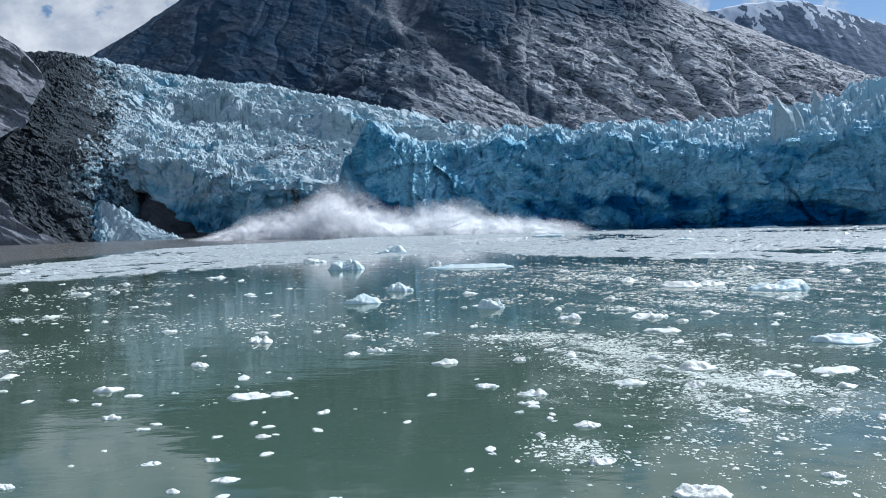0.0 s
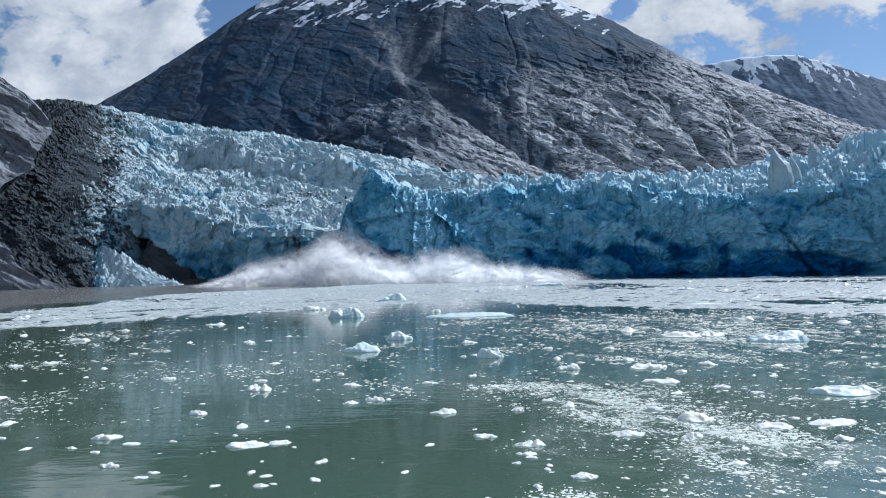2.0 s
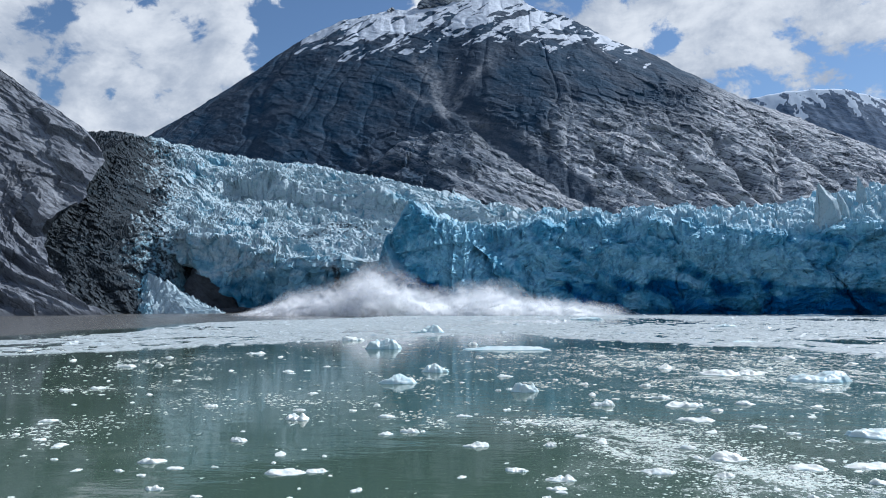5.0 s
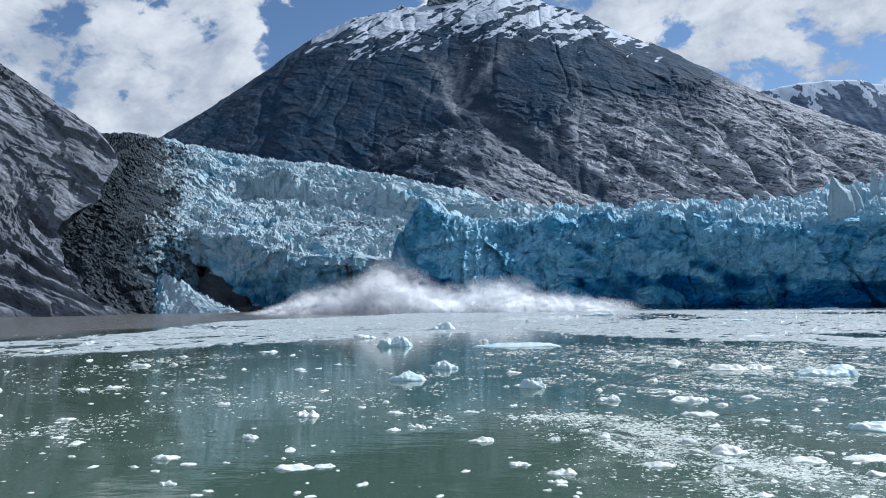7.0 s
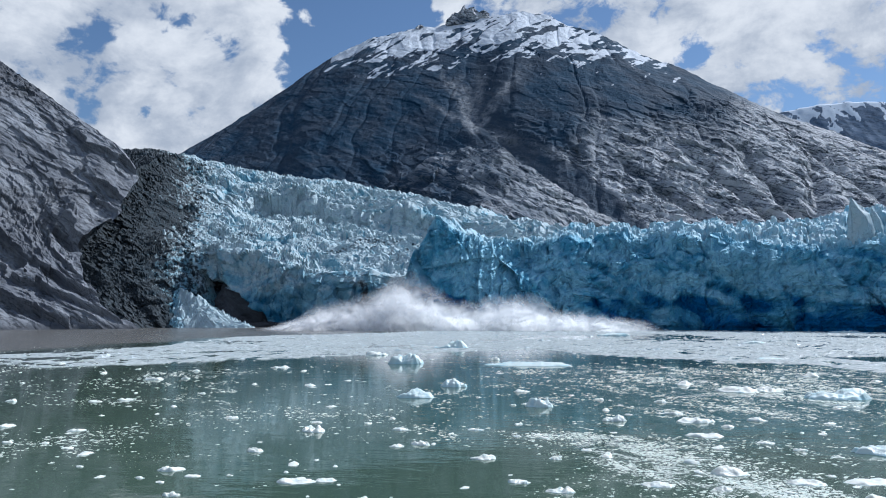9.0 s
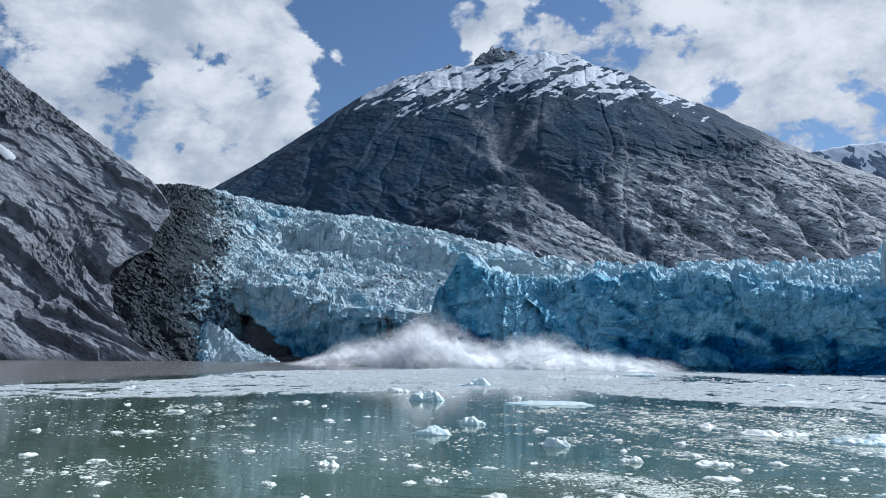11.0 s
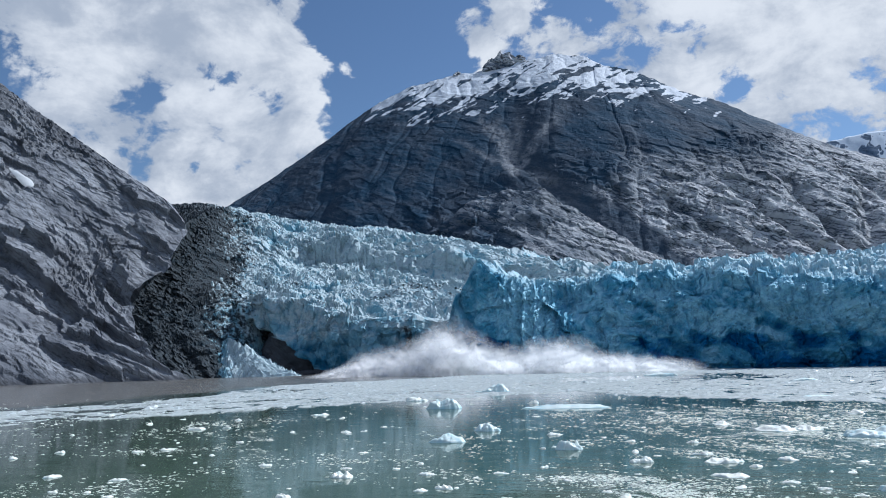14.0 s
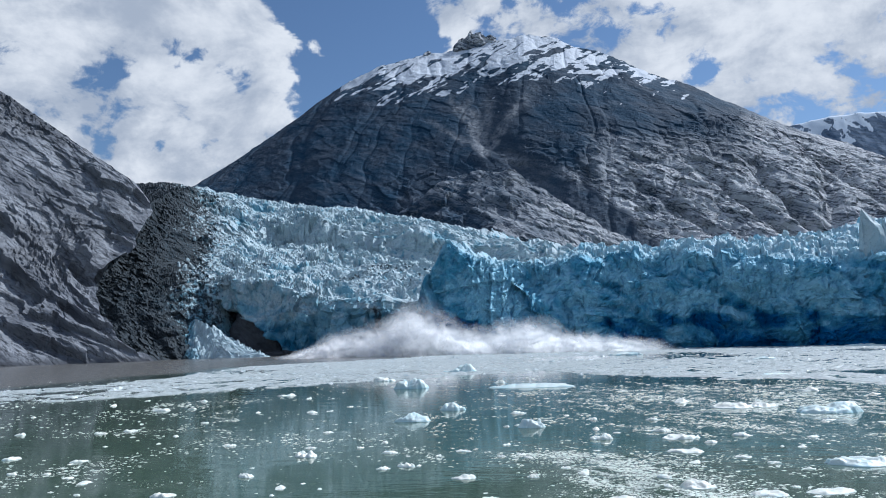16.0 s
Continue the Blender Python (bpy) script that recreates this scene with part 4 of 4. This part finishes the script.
def stand(meshes, at, pick, count, lo, hi, wide):
    """Towers of ice on the surface, where pick(u, d) allows."""
    X, Y, Z, u, d = at
    ok = np.argwhere(pick(u, d))
    for _ in range(count):
        i, j = ok[rng.randrange(len(ok))]
        ob = new("serac", rng.choice(meshes))
        h = rng.uniform(lo, hi) * rng.uniform(0.6, 1.0)
        w = h * rng.uniform(0.6, 1.1) * wide
        ob.matrix_world = pose(X[i, j], Y[i, j], Z[i, j] - 0.15 * h, rng.uniform(-9, 9), rng.uniform(-9, 9), rng.uniform(0, 360)) @ Matrix.Diagonal((w, w, h, 1))
        ob.parent = glacier


stand(clean_seracs, front, lambda u, d: (d > 1.02) & (d < 1.35) & (u > 0.2), 70, 2.5, 5, 1.9)
stand(clean_seracs, front, lambda u, d: (d > 1.2) & (d < 1.8) & (u > 0.3), 60, 3.5, 8, 1.6)
stand(field_seracs, tongue, lambda u, d: (d > 1.0) & (d < 3.1) & (u > 0.3), 110, 2, 4.5, 1.5)
stand(field_seracs, tongue, lambda u, d: (d > 3.7) & (d < 4.3) & (u > 0.33), 80, 2.5, 5.5, 1.3)


def fin(x, y, z, w, h, turn, k, material=FIELD_ICE, label="tall grey-white blade of ice"):
    """One of the large grey-white blades that stand above the front."""
    ob = new("serac", hull("serac", [(sx * w * r1, sy * w * 0.3 * r1, zz) for zz, r1 in ((-0.3 * h, 0.55), (0.4 * h, 0.45)) for sx in (-1, 1) for sy in (-1, 1)]
                           + [(-w * 0.42, 0, h), (-w * 0.3, w * 0.12, 0.97 * h), (w * 0.1, 0, 0.72 * h), (w * 0.42, 0.05 * w, 0.42 * h), (-w * 0.1, -w * 0.34, 0.5 * h), (w * 0.2, -w * 0.3, 0.1 * h)], material))
    bm = bmesh.new()
    bm.from_mesh(ob.data)
    bmesh.ops.subdivide_edges(bm, edges=bm.edges[:], cuts=5, use_grid_fill=True)
    bmesh.ops.triangulate(bm, faces=bm.faces[:])
    for v in bm.verts:
        c = v.co / 4.0
        v.co += Vector((noise.noise(c + Vector((k, 0, 0))), noise.noise(c + Vector((0, k, 5))), noise.noise(c * 1.7 + Vector((9, k, 0))))) * 0.07 * w
    bm.to_mesh(ob.data)
    bm.free()
    ob.matrix_world = pose(x, y, z, 0, 0, turn)
    ob.parent = glacier
    ob["label"] = label


fin(177, 421, 52, 13, 21, 14, 1)
fin(187, 426, 54, 8, 14, 30, 2)
fin(204, 440, 64, 8, 14, 40, 3)
for fx_, fy_, fz_, fw_, fh_, ft_ in ((-66, 487, 60, 9, 17, 185), (-57, 485, 58, 8, 11, 10), (-73, 489, 44, 9, 17, 172), (-46, 480, 56, 8, 9, 20)):
    fin(fx_, fy_, fz_, fw_, fh_, ft_, fw_ + fh_, CLIFF_ICE, "deep blue spire of ice")

# the dark ledge of rock in the hollow, and the low rocks along the waterline
def lump(name, x, y, w, dd, h, k, turn, tone, material, peak=0.0):
    a, b = np.meshgrid(np.linspace(0, 2 * np.pi, 49)[:-1], np.linspace(0, 1, 22))
    r = np.cos(b * np.pi / 2) ** 0.7 * (1 + 0.3 * fbm(2 * np.cos(a) + k, 2 * np.sin(a) + 2 * b, 3, k))
    px, py, pz = w / 2 * r * np.cos(a), dd / 2 * r * np.sin(a), h * np.sin(b * np.pi / 2) * (1 + 0.25 * vnoise(2 * np.cos(a) + k, 2 * np.sin(a) + b, k)) - 1
    cc = cells(px / 6, pz / 9, k)
    c3 = cells(a * 3.5 + k, b * 5, k + 3)
    jag = 1 + (0.35 * (c3[2] - 0.5) + 0.5 * c3[3]) * (peak > 0)
    px, py, pz = px * jag + cc[3] * 1.6 - peak * w * np.sin(b * np.pi / 2) ** 2, py * jag - 2.0 * (cc[2] - 0.5), pz * (1 + 0.5 * (jag - 1))
    i = np.arange(a.size).reshape(a.shape)
    i2 = np.roll(i, -1, 1)
    quads = np.stack((i[:-1], i2[:-1], i2[1:], i[1:]), -1).reshape(-1, 4)
    me = mesh_of(name, np.stack((px, py, pz), -1).reshape(-1, 3), quads, False, {"dirt_and_shade": np.full(a.size, tone), "blue": 0.1 + 0.3 * (b < 0.35).ravel()})
    me.materials.append(material)
    ob = new(name, me)
    ob.matrix_world = pose(x, y, 0, 0, 0, turn)
    return ob


def outcrop(x, y, w, dd, h, k, turn=0.0, tone=0.55):
    return tagged(lump("rock_outcrop", x, y, w, dd, h, k, turn, tone, SLABS), "dark wet rock at the foot of the ice", "rock", "rocks at the ice foot")


# a pile of crushed ice below the hollow: steep behind, spreading to its toe and to the left
a, b = np.meshgrid(np.linspace(0, 2 * np.pi, 221), np.linspace(0, 1, 60))
reach = np.interp(a, (0, 0.55, 1.57, 2.6, 3.3, 4.1, 4.71, 5.5, 5.95, 6.2832), (62, 18, 20, 44, 50, 40, 30, 46, 82, 62))
spur = fbm(2.2 * np.cos(a), 2.2 * np.sin(a) + b, 3, 611) + 0.35 * fbm(a * 7 + 2 * b, b * 6, 3, 612)
cr = cells(reach * b * np.cos(a) / 3.2, reach * b * np.sin(a) / 3.2 + 9, 613)
X, Y = -294 + reach * b * np.cos(a), 582 + reach * b * np.sin(a)
Z = 33 * (1 - b) ** 0.9 + 5 * fbm(X / 16, Y / 16, 3, 614) * step(b, 0.05, 0.3) * step(1 - b, 0, 0.3) + 5 * spur * np.sin(np.pi * np.clip(b, 0, 1)) ** 0.7 + (3.2 * cr[3] + 2.2 * (cr[2] - 0.5)) * step(b, 0.05, 0.2) - 2 * b
# side away from the sun: rubble, plus its shade painted in as blue
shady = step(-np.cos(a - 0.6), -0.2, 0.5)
sheet("ice_snout", X, Y, Z, FIELD_ICE, glacier, "pale sunlit pile of crushed ice", False, {"dirt_and_shade": np.clip(0.08 + 0.36 * shady + 0.22 * step(b, 0.8, 1.0), 0, 1), "blue": 0.02 + 0.35 * shady})
outcrop(-247, 612, 62, 34, 40, 5, 0, 0.72)
outcrop(-262, 580, 66, 14, 6, 6, 0, 0.8)
outcrop(-218, 586, 44, 10, 5, 7, 4, 0.85)
outcrop(-138, 580, 8, 10, 22, 8, 0, 0.9)

# ---- spray thrown up where ice has just fallen: hanging veils of droplets, one behind the other ----
xs, hs = np.meshgrid(np.linspace(-172, 72, 250), np.linspace(0, 1, 44))
verts, quads, thick = [], [], []
for k in range(6):
    crown = np.interp(xs, (-172, -140, -114, -94, -80, -64, -42, -10, 25, 72), (1, 10, 22, 34, 37, 30, 24, 22, 16, 3))
    crown = crown * (0.8 + 0.5 * fbm(xs / 18 + 3.7 * k, 0 * xs, 3, 401)) * (1 - 0.05 * abs(k - 2))
    px = xs + 5 * fbm(xs / 15, hs * 2 + k, 2, 404)
    pz = hs * crown - 0.1
    py = np.interp(xs, (-172, -100, -60, 0, 72), (446, 434, 424, 418, 404)) - 6 + 3.6 * k + 3.2 * fbm(xs / 12, pz / 8 + 5 * k, 3, 405)
    soft = np.clip(1.6 * (1 - hs), 0, 1) ** 1.3 * np.clip(1.05 + 1.2 * fbm(xs / 11 + 9 * k, pz / 9, 4, 406), 0, 1)
    soft = soft * step(xs, -172, -140) * (1 - step(xs, 30, 72))
    i = np.arange(xs.size).reshape(xs.shape) + k * xs.size
    verts.append(np.stack((px, py, pz), -1).reshape(-1, 3)), thick.append(soft.ravel())
    quads.append(np.stack((i[:-1, :-1], i[:-1, 1:], i[1:, 1:], i[1:, :-1]), -1).reshape(-1, 4))
me = mesh_of("spray", np.concatenate(verts), np.concatenate(quads), True, {"thick": np.concatenate(thick)})
me.materials.append(SPRAY)
tagged(new("spray", me), "white spray and ice dust hanging over the water", "spray", kind="stuff")

# ---- floating ice ----


def floe_mesh(w, h, k, peaks=1.0, fine=1, clear=0.0):
    """A lump of floating ice: ragged outline, worn top, clear rim at the water."""
    na, nb = 36 * fine, 11 * fine
    a, b = np.meshgrid(np.linspace(0, 2 * np.pi, na + 1)[:-1], np.linspace(0, 1, nb))
    ca, sa_ = np.cos(a), np.sin(a)
    rim = 1 + 0.26 * fbm(1.6 * ca + k, 1.6 * sa_, 3, k) + 0.10 * fbm(5 * ca, 5 * sa_ + k, 2, k + 1)
    rr = np.interp(b, (0, 0.12, 0.30, 1), (0.97, 1.0, 0.90, 0.0)) * rim
    px, py = w / 2 * rr * ca, w / 2 * min(0.62, 0.25 + 1.6 / w) * rr * sa_
    q = px / w * 3.2, py / w * 3.2
    body = np.interp(b, (0, 0.12, 0.30, 0.55, 1), (-0.35, 0.04, 0.34, 0.66, 0.85))
    lumps = 0.7 * peaks * (0.9 * fbm(q[0] + k, q[1] - k, 2, k + 2) + 0.20 * billow(q[0] * 2.4 + k, q[1] * 2.4, 2, k + 3) + 0.3 * (cells(q[0] * 1.3 + k, q[1] * 1.3, k + 4)[2] - 0.5) * (peaks > 1.25))
    pz = h * (body + lumps * step(b, 0.12, 0.4))
    pz = np.where(b > 0.2, np.maximum(pz, 0.05 * h), pz)
    i = np.arange(a.size).reshape(a.shape)
    i2 = np.roll(i, -1, 1)
    quads = np.stack((i[:-1], i2[:-1], i2[1:], i[1:]), -1).reshape(-1, 4)
    tint = np.clip(1 - b / 0.3, 0, 1) * 0.45 + np.clip(fbm(q[0] * 2, q[1] * 2 + k, 3, k + 5), 0, 1) * 0.5
    me = mesh_of("ice_floe", np.stack((px, py, pz), -1).reshape(-1, 3), quads, True, {"blue": np.clip(tint + clear, 0, 1)})
    me.materials.append(FLOE)
    return me


def floe(x, y, w, h, k, peaks=1.0, fine=1, label="white floating lump of glacier ice with a wet blue rim", turn=None):
    h = 0.85 * max(0.6 * h, h - 2.4 * w / y)
    ob = new("ice_floe", floe_mesh(w, h, k, peaks, fine, 0.32 if fine == 3 else 0.0))
    ob.matrix_world = pose(x, y, 0, 0, 0, rng.uniform(-14, 14) if turn is None else turn)
    return tagged(ob, label, "ice floe", "floating ice")


# x, y, width, height
LARGE = ((-19.9, 191, 9.0, 3.0), (-20.4, 126, 5.9, 1.8), (0.6, 124, 13.8, 1.0), (-9.9, 73.5, 3.8, 1.0), (-7.4, 85, 3.2, 1.15), (2.3, 67, 2.4, 1.0),
         (30.8, 76.5, 6.2, 1.5), (22.4, 46.5, 3.6, 0.8), (34.1, 320, 14.7, 1.6), (153, 380, 19, 2.0), (45.1, 145, 5.5, 0.7), (66.2, 231, 7.0, 0.9))
MIDDLE = ((-13.5, 50.8, 1.85, 0.65), (-9.5, 35.3, 1.95, 0.32), (-8.2, 35.7, 1.0, 0.2), (-0.9, 42.3, 1.4, 0.3), (-5.2, 46.4, 1.2, 0.42), (1.2, 36.5, 1.15, 0.3),
          (3.1, 34.8, 1.25, 0.35), (7.7, 36.6, 1.45, 0.25), (11.8, 39.6, 1.85, 0.45), (14.8, 37.8, 1.76, 0.34), (17.9, 38.5, 2.45, 0.32), (4.7, 29.8, 0.95, 0.26),
          (6.7, 22.9, 1.55, 0.5), (4.5, 25.7, 0.87, 0.26), (-7.0, 24.6, 0.83, 0.16), (-14.2, 32, 0.8, 0.29), (-46.9, 90.5, 2.6, 0.5), (-21.9, 56.5, 1.15, 0.33),
          (22.9, 82.6, 4.3, 0.7), (26.3, 83, 3.1, 0.7), (13.9, 58.6, 2.6, 0.55), (13, 63.2, 1.85, 0.37))
SMALL = ((13.2, 51.8, 2.25, 0.3), (-31.5, 152.5, 4.6, 0.95), (-38.6, 114, 2.9, 0.42), (-43.3, 91.7, 1.23, 0.44), (-8.1, 26.5, 0.54, 0.14), (-10, 26.2, 0.61, 0.13),
         (-7.1, 29.1, 0.6, 0.13), (-12.1, 30.3, 0.55, 0.15), (-13.6, 24.2, 0.59, 0.18), (-14.6, 42.9, 1.04, 0.3), (7.9, 58.6, 1.7, 0.55), (18.8, 59.8, 1.5, 0.31),
         (10.9, 24.2, 0.65, 0.16), (10.5, 30.1, 0.63, 0.13), (10.5, 36, 0.86, 0.24), (0.5, 79.8, 1.77, 0.38), (-2.2, 52.7, 1.15, 0.24), (-7.5, 52.1, 1.28, 0.24),
         (3.1, 42.6, 0.73, 0.22), (-5.8, 137.4, 2.1, 0.66), (7.9, 72.7, 1.07, 0.26), (13.4, 71.5, 1.16, 0.3))
TINY = ((15.7, 56.1, 0.98, 0.23), (17.6, 47, 0.88, 0.19), (16.3, 49.3, 1.07, 0.2), (5, 45.5, 0.65, 0.18), (-39.6, 66.1, 1.46, 0.23), (-37.4, 67.7, 1.5, 0.24),
        (-15.1, 35.9, 0.86, 0.14), (-17.5, 35.2, 0.49, 0.14), (-24.2, 41.2, 0.88, 0.14), (-13.3, 36.3, 0.41, 0.16), (-53.5, 61.8, 2.0, 0.6), (-47.8, 65.4, 1.1, 0.33),
        (-49.4, 61.1, 1.05, 0.31), (-31.5, 44, 0.83, 0.22))
for k, (x, y, w, h) in enumerate(LARGE):
    floe(x, y, w, h, 500 + 7 * k, 1.1 if k in (0, 1, 5) else 1.3 if k in (2, 9) else 0.9, 3, "large floating block of pale blue glacier ice", turn=rng.uniform(-8, 8))
for k, (x, y, w, h) in enumerate(MIDDLE + SMALL):
    floe(x, y, w, h, 700 + 7 * k, 1.2, 2)
for k, (x, y, w, h) in enumerate(TINY):
    floe(x, y, w, h, 1100 + 7 * k, 1.1, 1)


# many smaller pieces of ice, each of its own shape
piece_meshes = [floe_mesh(1.0, 0.24, 1500 + 11 * k, 1.1, 1) for k in range(14)]
g = np.random.RandomState(71)
made = 0
while made < 300:
    py_ = 17 / (1 - g.uniform(0, 0.86))
    px_ = g.uniform(-0.8, 0.68) * py_ + 2
    if g.uniform(0, 1.3) > 0.25 + patches(np.array(px_), np.array(py_)):
        continue
    wide = (0.09 + 0.0082 * py_) * float(np.exp(g.normal(0, 0.45)))
    ob = new("ice_chunk", piece_meshes[made % len(piece_meshes)])
    ob.matrix_world = pose(px_, py_, 0, 0, 0, g.uniform(0, 360)) @ Matrix.Diagonal((wide, wide, wide * g.uniform(0.4, 0.8), 1))
    tagged(ob, "small white chunk of ice afloat on the water", "ice chunk", "chunks of floating ice")
    made += 1

# loose fragments, thinning out towards the camera and the left shore
g = np.random.RandomState(33)
n = 1500000
fy_ = 14 / (1 - g.uniform(0, 0.925, n))
fx_ = g.uniform(-0.86, 0.72, n) * fy_ * 1.05 + 2
keep = g.uniform(0, 2.2, n) < 1.25 * patches(fx_, fy_) ** 1.7 * np.interp(fy_, (14, 30, 60, 190), (0.5, 0.65, 0.8, 0.8))
strings = step(fbm(fx_ / 2.2 + 0.2 * fy_, fy_ / 4.5, 4, 425) + 0.5 * fbm(fx_ / 9, fy_ / 14, 2, 426), -0.12, 0.30)
keep &= g.uniform(0, 1, n) < 0.06 + 0.80 * strings
fx_, fy_ = fx_[keep], fy_[keep]
n = len(fx_)
size = (0.0085 + 0.00062 * fy_) * np.exp(g.normal(0, 0.92, n))
size = np.clip(size, 0.010, np.minimum(0.45, 0.03 + 0.0033 * fy_))
lump5 = np.array(((1, 0, 0), (0.2, 0.8, 0.05), (-1, 0.1, 0), (-0.2, -0.8, 0.05), (0.1, 0.1, 0.36)))
spin = g.uniform(0, 2 * np.pi, n)
lumps = lump5[None] * (1, 1, 0.4) * g.uniform(0.6, 1.4, (n, 5, 3)) * size[:, None, None]
cs, sn = np.cos(spin)[:, None], np.sin(spin)[:, None]
co = np.stack((lumps[..., 0] * cs - lumps[..., 1] * sn + fx_[:, None], lumps[..., 0] * sn + lumps[..., 1] * cs + fy_[:, None], lumps[..., 2] + 0.06 * size[:, None]), -1).reshape(-1, 3)
tri = (np.arange(n)[:, None, None] * 5 + np.array(((0, 1, 4), (1, 2, 4), (2, 3, 4), (3, 0, 4)))[None]).reshape(-1, 3)
me = mesh_of("brash_ice", co, tri, False)
me.materials.append(BRASH)
tagged(new("brash_ice", me), "scattered white fragments of brash ice on the water", "brash ice", kind="stuff")

# the packed belt of brash in front of the ice
X, Y = np.meshgrid(np.arange(-150, 340, 0.9), np.concatenate((np.arange(62, 200, 0.75), np.arange(200, 480, 1.6))))
near_edge = along(X, (-150, 52), (-87, 97), (-62, 122), (-55, 133), (-31, 152), (-16, 168), (0, 182), (12, 165), (40, 125), (70, 105), (120, 100), (340, 100))
ragged = along(X, (-150, 3), (-20, 4), (10, 30), (60, 60), (340, 60))
shore_side = along(Y, (60, -175), (142, -118), (165, -104), (290, -120), (380, -74), (470, -55))
packed = (Y - near_edge) / ragged + 0.9 * fbm(X / 22, Y / 30, 4, 431)
packed = np.minimum(packed, (X - shore_side) / 7 + 1.2 * fbm(X / 16, Y / 30, 3, 433))
c1 = cells(X / 2.6, Y / 3.4, 441)
c2 = cells(X / 7.0, Y / 9.0, 451)
lead = step(fbm(X / 45, Y / 60, 4, 461), 0.05, 0.4) * 0.6
Z = 0.02 + 0.26 * (c1[2] - 0.30) + 0.10 * c1[3] + 0.25 * np.clip(c2[2] - 0.7, 0, 1) - 0.20 * step(0.10 - c1[1], 0, 0.1) - 0.55 * (1 - step(packed, -0.2, 0.5)) - lead * 0.3 + 0.9 * np.clip(cells(X / 14, Y / 20, 471)[2] - 0.9, 0, 1) * (c1[2] > 0.5)
tagged(sheet("packed_ice", X, Y, Z, SLUSH, smooth=False), "packed belt of dirty white brash ice", "brash ice", kind="stuff")

# loose blocks lying over the packed belt
g = np.random.RandomState(51)
pick = np.argwhere((packed > 0.15) & (Z > -0.05))
pick = pick[g.randint(0, len(pick), 42000)]
bx_, by_, bz_ = X[pick[:, 0], pick[:, 1]], Y[pick[:, 0], pick[:, 1]], np.maximum(Z[pick[:, 0], pick[:, 1]], 0)
n = len(bx_)
bx_, by_ = bx_ + g.uniform(-0.5, 0.5, n), by_ + g.uniform(-0.5, 0.5, n)
size = np.clip(0.15 * np.exp(g.normal(0, 0.7, n)) * np.interp(by_, (70, 200, 450), (0.7, 1.0, 1.8)), 0.08, 1.6)
lumps = lump5[None] * g.uniform(0.6, 1.4, (n, 5, 3)) * size[:, None, None]
spin = g.uniform(0, 2 * np.pi, n)
cs, sn = np.cos(spin)[:, None], np.sin(spin)[:, None]
co = np.stack((lumps[..., 0] * cs - lumps[..., 1] * sn + bx_[:, None], lumps[..., 0] * sn + lumps[..., 1] * cs + by_[:, None], lumps[..., 2] * 0.9 + bz_[:, None] - 0.02), -1).reshape(-1, 3)
tri = (np.arange(n)[:, None, None] * 5 + np.array(((0, 1, 4), (1, 2, 4), (2, 3, 4), (3, 0, 4)))[None]).reshape(-1, 3)
me = mesh_of("loose_blocks", co, tri, False)
me.materials.append(BLOCKS)
tagged(new("loose_blocks", me), "small white ice blocks strewn over packed brash", "brash ice", kind="stuff")
